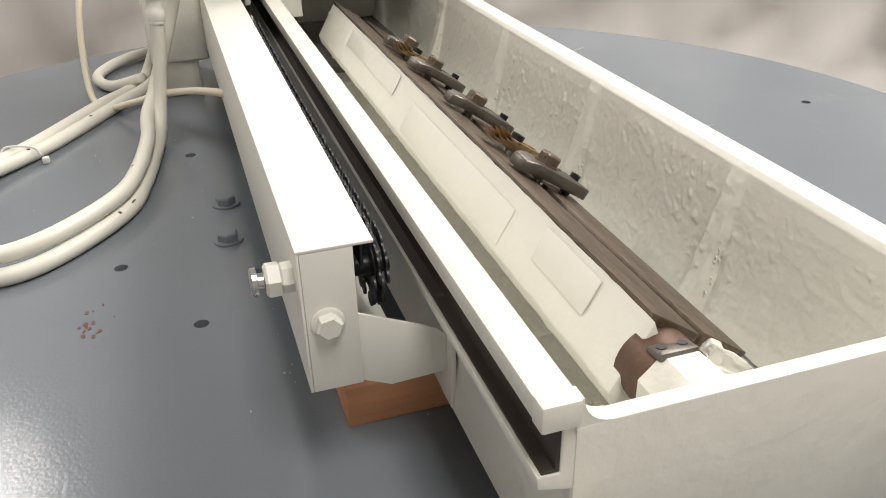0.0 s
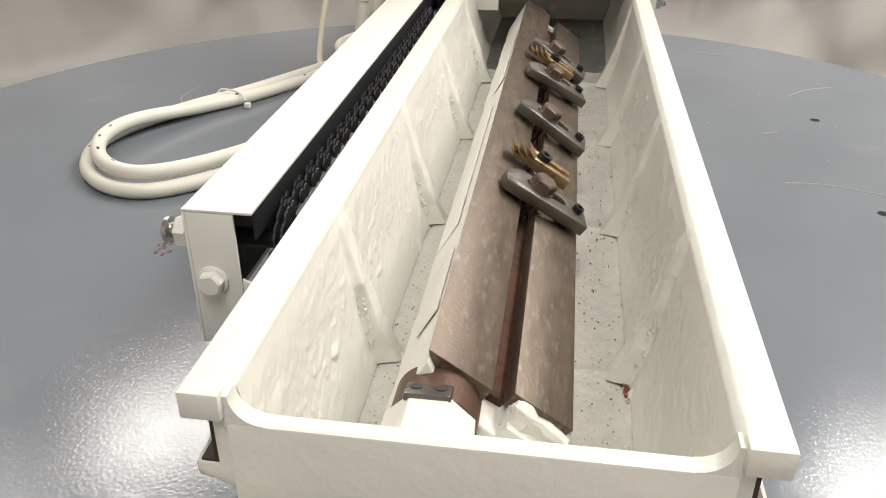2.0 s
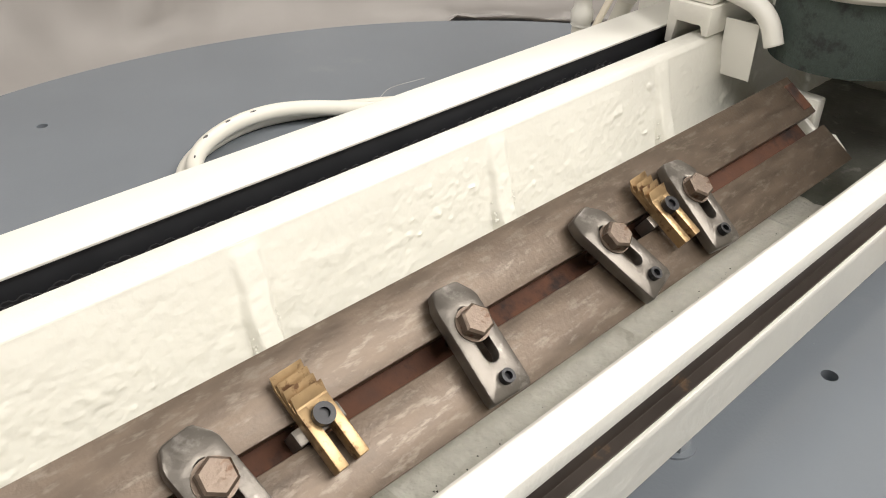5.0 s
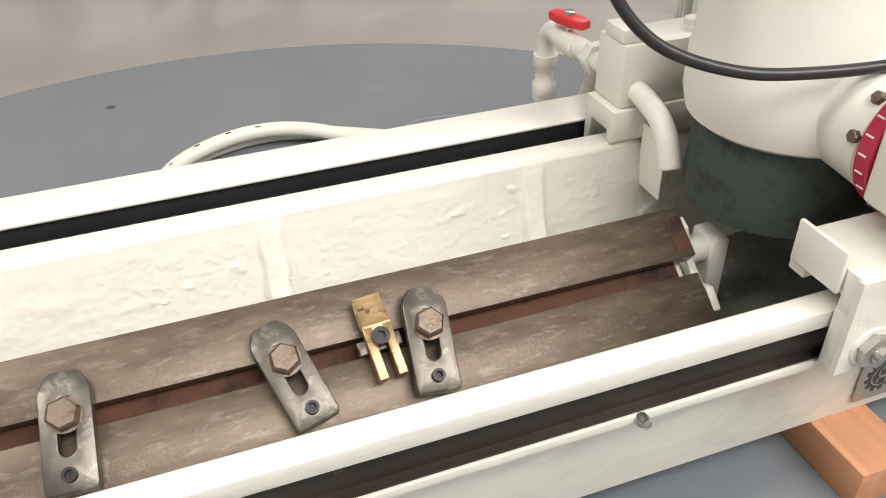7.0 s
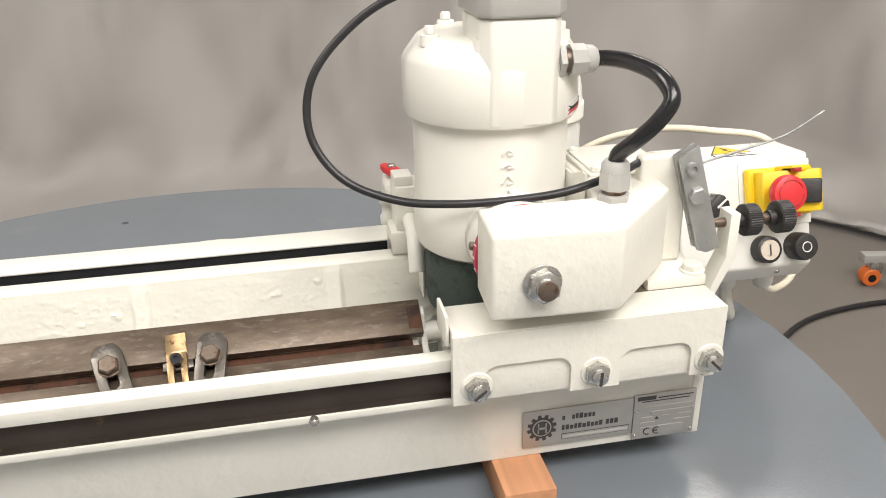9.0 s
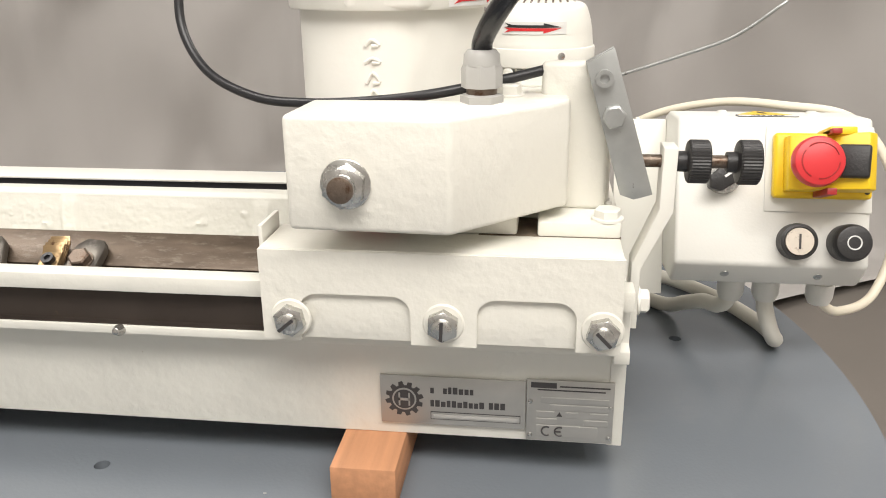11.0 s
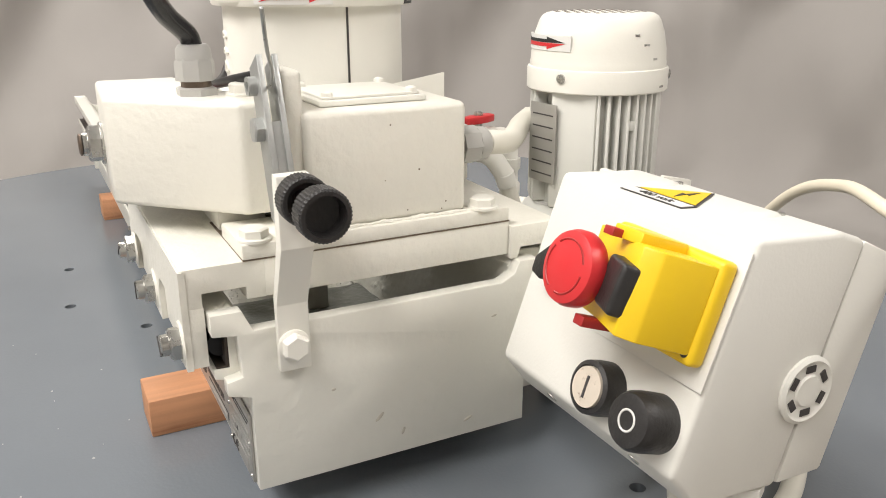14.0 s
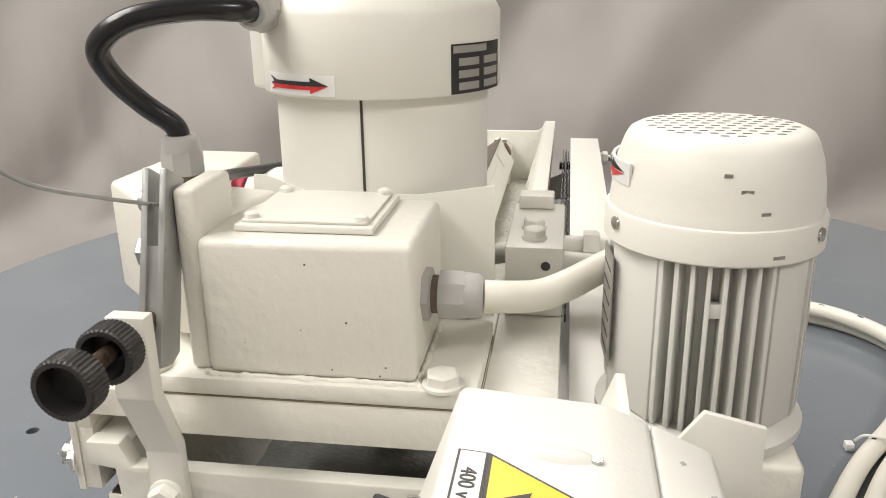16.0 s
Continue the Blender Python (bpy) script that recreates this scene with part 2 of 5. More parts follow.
def wrap_on(cx, cy, r, pts, step=4.0, thick=0.0006):
    """A thin plate of (degrees, height) corners, bent round an upright drum."""
    k = bmesh.new()
    k.faces.new([k.verts.new((a, z * 1000, 0)) for a, z in pts])
    lo, hi = min(a for a, z in pts), max(a for a, z in pts)
    a = lo + step
    while a < hi - 0.5:
        bmesh.ops.bisect_plane(k, geom=list(k.verts) + list(k.edges) + list(k.faces), plane_co=(a, 0, 0), plane_no=(1, 0, 0))
        a += step
    got = bmesh.ops.extrude_face_region(k, geom=list(k.faces))
    for v in got["geom"]:
        if isinstance(v, bmesh.types.BMVert):
            v.co.z = -thick
    for v in k.verts:
        a, z, q = radians(v.co.x), v.co.y / 1000, r + v.co.z
        v.co = (cx + q * math.cos(a), cy + q * math.sin(a), z)
    return k


def axis_m(p, direction, spin=0.0):
    return Matrix.Translation(p) @ Vector(direction).to_track_quat("Z", "Y").to_matrix().to_4x4() @ Matrix.Rotation(spin, 4, "Z")


def hexhead(r, h, m=None, bm=None):
    """A hexagon head with its chamfered crown."""
    k = lathe([(0, 0), (r, 0), (r, h * 0.82), (r * 0.84, h), (0, h)], 6)
    return merge(bm, k, m)


def bolt(parent, p, direction, r=0.0095, h=0.0065, washer=0.0, material=None, shank=0.0, name="bolt", spin=0.2, label="", slot=False):
    """A hexagon bolt head with its washer, as one part of its thing."""
    m = axis_m(p, direction, spin)
    b = bmesh.new()
    z = 0.0
    if washer:
        lathe([(0, 0), (washer, 0), (washer, 0.0016), (washer - 0.0005, 0.002), (0, 0.002)], 24, m, b)
        z = 0.002
    hexhead(r, h, m @ Matrix.Translation((0, 0, z)), b)
    if shank:
        lathe([(0, 0), (r * 0.62, 0), (r * 0.62, z + h + shank * 0.85), (r * 0.5, z + h + shank), (0, z + h + shank)], 18, m, b)
    ob = part(name, b, material or ZINC, parent, label)
    if slot:
        k = box(-r * 0.60, r * 0.60, -0.0011, 0.0011, z + h + shank - 0.0002, z + h + shank + 0.0006, 0, m=m)
        part("screw_slot", k, INK, ob)
    return ob


# ---- the studio: floor, added ceiling, backdrop ----
FLOOR_Z, RING, CX, CY, RIM = -0.52, 2.35, -0.510, 0.158, 0.722
b = lathe([(0, FLOOR_Z - 0.05), (3.2, FLOOR_Z - 0.05), (3.2, FLOOR_Z), (0, FLOOR_Z)], 64, Matrix.Translation((CX, CY, 0)))
tagged(finish(b, "floor", CONCRETE), "grey-brown bare concrete studio floor", "floor", kind="structure")
# Unseen lid added over the room; its grey limits the bounced light.
b = lathe([(0, 2.25), (3.2, 2.25), (3.2, 2.3), (0, 2.3)], 64, Matrix.Translation((CX, CY, 0)))
tagged(finish(b, "ceiling", CEILING), "plain grey ceiling, unseen, added to close the studio and set its bounce", "ceiling", kind="structure")


def cloth_radius(a, z, r):
    lean = a + 0.28 * z
    v = noise.noise(Vector((math.cos(lean) * 4.2, math.sin(lean) * 4.2, z * 0.4)))
    w = noise.noise(Vector((math.cos(a - 0.2 * z) * 12, math.sin(a - 0.2 * z) * 12, z * 0.9 + 7)))
    u = noise.noise(Vector((math.cos(a) * 6, math.sin(a) * 6, z * 3.5 + 21)))
    crease = abs(noise.noise(Vector((math.cos(lean + 1.1) * 7, math.sin(lean + 1.1) * 7, z * 0.5 + 3))))
    slack = noise.noise(Vector((math.cos(a + 0.7 * z) * 9, math.sin(a + 0.7 * z) * 9, z * 2.2 + 31)))
    return r + 0.20 * v + 0.06 * w + 0.03 * u + 0.18 * crease + 0.05 * slack


def backdrop():
    k = bmesh.new()
    n, rows = 720, []
    prof = [(RING, 2.25 - 0.1 * i) for i in range(22)] + [(RING, 0.0), (RING, -0.15), (RING, -0.28), (RING, -0.36), (RING - 0.02, -0.43), (RING - 0.05, -0.47), (RING - 0.12, FLOOR_Z + 0.03)]
    prof += [(RING - 0.24 - 0.1 * i, FLOOR_Z + 0.025) for i in range(9)]
    for j, (r, z) in enumerate(prof):
        ring = []
        for i in range(n):
            a = 2 * math.pi * i / n
            deg = math.degrees(a)
            bare = max(0.0, min(1.0, (deg + 15) / 12)) * max(0.0, min(1.0, (57 - deg) / 10)) if deg < 180 else max(0.0, min(1.0, (deg - 345) / 12))
            rr, zz = cloth_radius(a, z, r), z
            if j >= 26:
                zz += 0.022 * abs(noise.noise(Vector((a * 9, r * 5, 3)))) + 0.012 * noise.noise(Vector((a * 25, r * 14, 9)))
                if bare > 0:
                    rr = rr * (1 - bare) + (RING - 0.03 - 0.001 * j) * bare
            ring.append(k.verts.new((CX + rr * math.cos(a), CY + rr * math.sin(a), zz)))
        rows.append(ring)
    for p, q in zip(rows, rows[1:]):
        for i in range(n):
            k.faces.new((p[i], p[(i + 1) % n], q[(i + 1) % n], q[i]))
    ob = finish(k, "backdrop", CLOTH, smooth=180)
    return tagged(ob, "creased grey cloth backdrop hung round the studio", "backdrop", kind="structure")


backdrop()


# ---- the round steel table ----
TABLE_HOLES = [(-0.582, 0.388), (-0.695, 0.328), (-0.337, 0.316), (-0.441, -0.443), (-0.470, -0.084), (-0.599, -0.077), (-0.378, -0.018), (-0.617, 0.753),
               (0.029, 0.336), (0.073, 0.246), (-0.242, -0.244), (-0.507, -0.245)]


def round_table():
    t = thing("round_table", "round blue-grey painted steel table with bolt holes, scuffed", "table", m=pose(CX, CY, 0))
    k = bmesh.new()

    def loop(x, y, r, n):
        vs = [k.verts.new((x + r * math.cos(2 * math.pi * i / n), y + r * math.sin(2 * math.pi * i / n), 0)) for i in range(n)]
        return [k.edges.new((vs[i], vs[(i + 1) % n])) for i in range(n)]

    edges = loop(0, 0, RIM, 160)
    for x, y in TABLE_HOLES:
        edges += loop(x - CX, y - CY, 0.0058, 16)
    bmesh.ops.triangle_fill(k, edges=edges, use_beauty=True)
    top = list(k.faces)
    got = bmesh.ops.extrude_face_region(k, geom=top)
    bmesh.ops.translate(k, vec=(0, 0, -0.012), verts=[v for v in got["geom"] if isinstance(v, bmesh.types.BMVert)])
    part("tabletop", k, TABLE, t)
    part("skirt", lathe([(RIM - 0.05, -0.012), (RIM - 0.05, -0.075), (RIM - 0.06, -0.075), (RIM - 0.06, -0.012)], 96), TABLE, t)
    part("pedestal", lathe([(0, -0.0125), (0.16, -0.0125), (0.16, -0.03), (0.09, -0.06), (0.09, FLOOR_Z + 0.05), (0.30, FLOOR_Z + 0.02), (0.30, FLOOR_Z), (0, FLOOR_Z)], 40), BLACKSTEEL, t, "dark steel pedestal")
    return t


round_table()


def table_bolt(x, y):
    t = thing("table_bolt", "blue-grey painted hexagon bolt with washer in the table", "bolt", "bolts in the table", m=pose(x, y, 0))
    part("washer", lathe([(0, 0), (0.0135, 0), (0.0135, 0.0018), (0, 0.0018)], 24), TABLE, t)
    part("bolt_head", hexhead(0.0098, 0.0075, pose(0, 0, 0.0018, 0, 0, 12)), TABLE, t)
    return t


first = table_bolt(-0.484, 0.290)
for x, y in ((-0.563, 0.295), (-0.633, 0.270), (-0.579, 0.018), (-0.508, 0.019)):
    copy_thing(first, pose(x, y, 0, 0, 0, 37 * x))


def timber_block(x0, x1, y0, y1, turn=0):
    t = thing("timber_block", "sawn orange-brown timber block under the machine bed", "block", "blocks under the bed", m=pose((x0 + x1) / 2, (y0 + y1) / 2, 0, 0, 0, turn))
    dx, dy = (x1 - x0) / 2, (y1 - y0) / 2
    part("timber", box(-dx, dx, -dy, dy, 0, 0.0308, 0.0012), PINE, t)
    return t


timber_block(-0.196, -0.151, -0.046, 0.205)
timber_block(-0.850, -0.805, -0.016, 0.247)

# ---- the machine bed ----
BED_L = -1.036
LO, HI = 0.031, 0.1530


def side_profile():
    return [(0.001, LO), (0.001, 0.1035), (-0.0120, 0.1070), (-0.0190, 0.1090), (-0.0195, 0.1155), (-0.0175, 0.1156), (-0.0095, 0.1150), (-0.0095, 0.1405), (-0.0200, 0.1412), (-0.0205, HI), (-0.0050, HI),
            (-0.0015, 0.1495), (0.0080, 0.066), (0.0150, 0.054), (0.0150, LO)]


def machine_bed():
    t = thing("machine_bed", "off-white painted cast-iron grinder bed, an open trough with two guide rails", "machine bed")
    front = side_profile()
    back = [((0.1855 if z > 0.1 else 0.192) - y, z) for y, z in front]
    wf = part("side_wall", prism(front, "x", BED_L, -0.010, 0.0008), CAST, t)
    wb = part("side_wall", prism(back, "x", BED_L, -0.010, 0.0008), CAST, t)
    way = [(-0.0174, 0.1152), (-0.0174, 0.1166), (-0.0115, 0.1166), (-0.0115, 0.1402), (-0.0094, 0.1402), (-0.0094, 0.1152)]
    part("guideway", prism(way, "x", BED_L + 0.001, -0.011, 0.0003), DARKSTEEL, wf, "bare dark steel guideway, oily and rust-stained")
    part("guideway", prism([(0.1855 - y, z) for y, z in way], "x", BED_L + 0.001, -0.011, 0.0003), DARKSTEEL, wb, "bare dark steel guideway")
    # trough floor, gritty, with low cross ridges
    k = bmesh.new()
    nx, ny = 320, 54
    grid = [[None] * (ny + 1) for _ in range(nx + 1)]
    ribs = [-0.872, -0.688, -0.500, -0.313]
    for i in range(nx + 1):
        for j in range(ny + 1):
            x, y = BED_L + 0.008 + 1.016 * i / nx, 0.009 + 0.167 * j / ny
            z = 0.053 + 0.0012 * noise.noise(Vector((x * 60, y * 60, 1))) + 0.0009 * noise.noise(Vector((x * 210, y * 210, 8))) + 0.001 * noise.noise(Vector((x * 25, y * 25, 4)))
            z += sum(0.0035 * math.exp(-((x - r) / 0.004) ** 2) for r in ribs)
            e = min(y - 0.009, 0.176 - y) / 0.012
            z += 0.008 * max(0, 1 - e) ** 2
            grid[i][j] = k.verts.new((x, y, z))
    for i in range(nx):
        for j in range(ny):
            k.faces.new((grid[i][j], grid[i + 1][j], grid[i + 1][j + 1], grid[i][j + 1]))
    part("trough_floor", k, PANFLOOR, t, "gritty grey-white trough floor with rust stains")
    k = bmesh.new()
    g = [[k.verts.new((-0.262 + 0.25 * i / 30, 0.011 + 0.162 * j / 20, 0.0565 + 0.004 * min(1, i / 12) + 0.0016 * noise.noise(Vector((i * 0.5, j * 0.5, 2))) - (0.006 if i == 0 else 0))) for j in range(21)] for i in range(31)]
    for i in range(30):
        for j in range(20):
            k.faces.new((g[i][j], g[i + 1][j], g[i + 1][j + 1], g[i][j + 1]))
    part("sludge", k, SLUDGE, t, "dark oily grinding sludge at the head end of the trough")
    rnd = random.Random(40)
    for name, material, n, big in (("dark_grit", INK, 420, 0.0006), ("bright_grit", ZINC, 520, 0.00055)):
        k = bmesh.new()
        for i in range(n):
            x, y = BED_L + 0.03 + 0.78 * rnd.random() ** 1.3, rnd.choice((rnd.uniform(0.014, 0.062), rnd.uniform(0.014, 0.062), rnd.uniform(0.140, 0.172)))
            q = big * rnd.uniform(0.5, 1.5)
            z = 0.0538 + 0.0012 * noise.noise(Vector((x * 60, y * 60, 1)))
            vs = [k.verts.new((x + q * math.cos(a), y + q * math.sin(a), z)) for a in (0.3, 2.4, 4.4)] + [k.verts.new((x, y, z + 1.2 * q))]
            for f in ((0, 1, 3), (1, 2, 3), (2, 0, 3)):
                k.faces.new([vs[c] for c in f])
        tagged(part(name, k, material, t), "loose grinding grit on the trough floor", kind="stuff")
    rnd = random.Random(12)
    for x, y, n, w in ((-0.884, 0.0205, 14, 0.004), (-0.74, 0.034, 8, 0.05), (-0.58, 0.034, 6, 0.05)):
        for i in range(n):
            a, c, q = x + rnd.gauss(0, w), y + rnd.gauss(0, 0.0035 if w < 0.01 else 0.008), rnd.uniform(0.0006, 0.0018) * (1 if w < 0.01 else 0.4)
            pts = [(a + q * rnd.uniform(0.6, 1.5) * math.cos(j), c + q * rnd.uniform(0.5, 1.0) * math.sin(j)) for j in range(6)]
            part("rust_fleck", prism(pts, "z", 0.053, 0.0552, 0), RUSTSPOT, t)
    part("bed_underside", box(BED_L + 0.01, -0.012, 0.012, 0.181, 0.034, 0.044, 0), CAST, t)
    # end walls
    rise = [(0.012 - 0.0135 * math.sin(radians(a)), 0.1510 - 0.0135 * math.cos(radians(a))) for a in range(0, 91, 15)]
    part("end_wall", box(BED_L - 0.001, BED_L + 0.008, -0.0040, 0.1895, LO, 0.1377, 0.0015), CAST, t)
    for far in (False, True):
        pts = [(-0.0042, 0.1360)] + [(0.012, 0.1360)] + rise + [(-0.0042, 0.1510)]
        part("corner_fillet", prism([(0.1855 - y, z) for y, z in pts] if far else pts, "x", BED_L - 0.0006, BED_L + 0.0076), CAST, t)
    for y0, y1 in ((-0.0206, -0.0035), (0.189, 0.2061)):
        part("rail_end", box(BED_L - 0.004, BED_L + 0.006, y0, y1, 0.1405, HI + 0.0006, 0.0015), CAST, t)
    for y0, y1 in ((-0.014, 0.012), (0.174, 0.200)):
        part("end_lug", box(BED_L - 0.020, BED_L - 0.006, y0, y1, 0.060, 0.098, 0.003), CAST, t)
    part("end_wall", prism([(0.0, LO), (0.196, LO), (0.196, 0.075), (0.200, 0.080), (0.205, 0.100), (0.205, 0.1545), (0.190, 0.1545), (0.186, 0.146), (0.176, 0.141), (0.004, 0.141),
                            (-0.002, 0.1545), (-0.0205, 0.1545), (-0.0205, 0.141), (-0.006, 0.139), (-0.004, 0.112), (-0.014, 0.110), (-0.014, 0.101), (0.0, 0.097)], "x", -0.0105, 0.0, 0.0008), CAST, t)
    # rough beads beside the gusset ribs
    for x in ribs:
        for back_side in (False, True):
            # rough weld bead down the rib's two roots
            rnd = random.Random(int(-x * 1000) + back_side)
            k = bmesh.new()
            for i in range(150):
                u = rnd.random() ** 0.7
                z = 0.108 - 0.051 * u
                y = 0.0080 + 0.0090 * u ** 1.2 + rnd.uniform(-0.002, 0.0025)
                q = rnd.uniform(0.0005, 0.0014) * (0.6 + 0.6 * u)
                side = rnd.choice((-1, 1)) * rnd.uniform(0.0068, 0.0100)
                bmesh.ops.create_icosphere(k, subdivisions=1, radius=q, matrix=Matrix.Translation((x + side, 0.1855 - y if back_side else y, z)) @ Matrix.Diagonal((rnd.uniform(0.7, 1.2), 0.8, rnd.uniform(0.8, 1.6), 1)))
            part("weld_bead", k, CAST, t)
    # inner trough faces with brushed-over casting lumps and drips
    for far in (False, True):
        k = bmesh.new()
        nx, nz = 900, 84
        rows = []
        for i in range(nx + 1):
            x = BED_L + 0.009 + 1.015 * i / nx
            row = []
            for j in range(nz + 1):
                u = j / nz
                z = 0.0545 + 0.0955 * u
                y = 0.0138 - 0.0153 * min(1, u * 1.02) + 0.005 * (1 - u) ** 6
                q = Vector((x * 38, z * 46, 5 + 9 * far))
                lump = max(0.0, noise.noise(q) - 0.25) * 0.0016 + (max(0.0, noise.noise(q * 2.6) - 0.30) * 0.0026 + max(0.0, noise.noise(q * 6.0) - 0.33) * 0.0022) * max(0.0, min(1.0, 0.35 + 1.8 * noise.noise(q * 0.55)))
                lump += 0.0003 * noise.noise(q * 4.2) + 0.0002 * noise.noise(q * 9) + 0.0005 * noise.noise(q * 0.4)
                lump *= min(1.0, (1 - u) * 7)
                near = min(abs(x - r + 0.0016 * noise.noise(Vector((z * 60, r * 9, 2)))) for r in ribs)
                rise = max(0.0, min(1.0, (0.0105 - near) / 0.0050))
                lump += rise * rise * (3 - 2 * rise) * (0.0011 + 0.0120 * (1 - u) ** 1.25) * min(1.0, (1 - u) * 14)
                y += 0.0006 * min(1.0, (1 - u) * 9) + lump - (0.0022 if u == 1 else 0)
                row.append(k.verts.new((x, 0.1855 - y if far else y, z)))
            rows.append(row)
        for a, c in zip(rows, rows[1:]):
            for j in range(nz):
                k.faces.new((a[j], a[j + 1], c[j + 1], c[j]))
        part("inner_face", k, CAST, wb if far else wf, "lumpy brush-painted inner face")
    # grease nipple on the front lip
    lathe_m = axis_m((-0.346, -0.0193, 0.1125), (0, -1, 0.25))
    part("grease_nipple", lathe([(0, 0), (0.004, 0), (0.004, 0.003), (0.0026, 0.005), (0.0026, 0.007), (0, 0.0085)], 12, lathe_m), ZINC, t, "small steel grease nipple")
    return t


machine_bed()

# ---- the tilting knife bar ----
TD, ND = Vector((0, -0.825, -0.566)).normalized(), Vector((0, -0.566, 0.825)).normalized()
TOP = Vector((0, 0.1195, 0.1365))


def on_bar(x, down, out=0.0):
    """A place on the bar's face: along the bar, down its slope and off its face."""
    return Vector((x, 0, 0)) + TOP + TD * down + ND * out


def bar_poly(*rows):
    return [tuple(on_bar(0, d, o))[1:] for d, o in rows]


def knife_bar():
    t = thing("knife_bar", "tilted knife-holding bar, bare brown steel face and white painted back, slotted", "knife bar")
    x0, x1 = -0.963, -0.238
    k = prism(bar_poly((0, 0), (0.0352, 0), (0.0352, -0.010), (0.012, -0.010), (0.0015, -0.0022)), "x", x0 - 0.012, x1, 0.0006)
    part("upper_face_plate", k, STEEL, t)
    k = prism(bar_poly((0.0470, 0), (0.081, 0), (0.0795, -0.009), (0.0470, -0.010)), "x", x0 - 0.004, x1 - 0.004, 0.0006)
    part("lower_face_plate", k, STEEL, t)
    part("slot_bed", prism(bar_poly((0.034, -0.0135), (0.050, -0.0135), (0.050, -0.0178), (0.034, -0.0178)), "x", x0 + 0.004, x1 - 0.01, 0), RUST, t, "rusty slot bottom")
    body = [tuple(on_bar(0, 0.0017, -0.0024))[1:], (0.1410, 0.097), (0.1385, 0.087), (0.108, 0.074), (0.066, 0.077)]
    body += [tuple(on_bar(0, d, o))[1:] for d, o in ((0.078, -0.0100), (0.0505, -0.0102), (0.0505, -0.0180), (0.0335, -0.0180), (0.0335, -0.0102), (0.0125, -0.0102))]
    k = prism(body, "x", x0 - 0.016, x1 - 0.003, 0.0015)
    bmesh.ops.subdivide_edges(k, edges=[e for e in k.edges if abs(e.verts[0].co.x - e.verts[1].co.x) > 0.3], cuts=90, use_grid_fill=True)
    for v in k.verts:
        v.co += 0.0007 * noise.noise_vector(v.co * 70) + 0.0004 * noise.noise_vector(v.co * 190)
    part("beam", k, CAST, t, "white painted beam behind the steel face")
    part("weld_lump", box(x0 - 0.028, x0 - 0.012, 0.070, 0.108, 0.078, 0.092, 0.005), CAST, t)
    k = prism(bar_poly((0.006, -0.003), (0.016, -0.0008), (0.030, -0.011), (0.052, -0.011), (0.058, -0.002), (0.074, -0.004), (0.070, -0.024), (0.020, -0.030)), "x", x1 - 0.002, x1 + 0.004, 0.0012)
    part("end_plate", k, CAST, t, "white painted end plate, chipped to rust")
    k = prism(bar_poly((0.050, -0.001), (0.082, -0.003), (0.080, -0.016), (0.050, -0.018)), "x", x0 - 0.012, x0 - 0.002, 0.003)
    bmesh.ops.subdivide_edges(k, edges=k.edges, cuts=4, use_grid_fill=True)
    for v in k.verts:
        v.co += 0.0030 * noise.noise_vector(v.co * 130) + 0.0012 * noise.noise_vector(v.co * 420)
    part("end_weld", k, CAST, t, "rough white painted weld at the bar's end")
    # raised steps under the paint of the beam's back
    def back(u, out):
        return 0.1197 + (0.1410 - 0.1197) * u + 0.878 * out, 0.1345 + (0.097 - 0.1345) * u + 0.478 * out
    for a, c, u0, u1 in ((x0 + 0.030, x0 + 0.095, 0.12, 0.62), (x0 + 0.135, x0 + 0.36, 0.30, 0.92), (x0 + 0.41, x0 + 0.60, 0.10, 0.55)):
        part("raised_step", prism([back(u0, 0), back(u1, 0), back(u1, 0.0008), back(u0, 0.0008)], "x", a, c, 0.0004), CAST, t)
    part("rust_patch", prism(bar_poly((0.006, 0.0005), (0.030, 0.0005), (0.030, -0.001), (0.006, -0.001)), "x", x1 - 0.013, x1 - 0.0008, 0.0003), RUST, t, "rusty end of the face plate")
    # journals and bearings
    part("journal", rod((x0 - 0.031, 0.1155, 0.1065), (x0 - 0.008, 0.1155, 0.1065), 0.0200, 28, w=0.001), BROWNSTEEL, t, "rust-brown round journal")
    part("journal", rod((x1 - 0.004, 0.109, 0.106), (x1 + 0.030, 0.109, 0.106), 0.010, 24, w=0.001), CAST, t)
    return t


knife_bar()


def bearing_block(x0, x1, y, z, r, bracket):
    t = thing("bearing_block", "white painted bearing block holding the knife bar's journal", "bearing", "bearing blocks")
    k = lathe([(0, x0), (r * 0.9, x0), (r, x0 + 0.003), (r, x1 - 0.004), (r * 0.8, x1), (0, x1)], 8, Matrix.Translation((0, y, z)) @ Matrix(((0, 0, 1, 0), (1, 0, 0, 0), (0, 1, 0, 0), (0, 0, 0, 1))) @ Matrix.Rotation(0.39, 4, "Z"))
    part("block", k if bracket else box(x0, x1, y - r, y + r, 0.050, z + r, 0.003), CAST, t)
    if bracket:
        part("foot", box(x0 + 0.002, x1 - 0.002, y - r * 0.8, y + r * 0.8, 0.050, z - r * 0.4, 0.003), CAST, t)
    if bracket:
        m = pose(x1 - 0.003, y + 0.001, z + r - 0.005, 0, 14, 0)
        br = part("retaining_plate", box(-0.005, 0.008, -0.0105, 0.0105, 0, 0.0045, 0.0015, m=m), CLAMP, t, "brown steel plate with two screws")
        for d in (-0.0055, 0.0055):
            part("screw", rod(m @ Vector((0.002, d, 0.004)), m @ Vector((0.002, d, 0.0050)), 0.0026, 12), INK, br)
    return t


bearing_block(-1.028, -0.990, 0.1160, 0.1065, 0.0215, True)
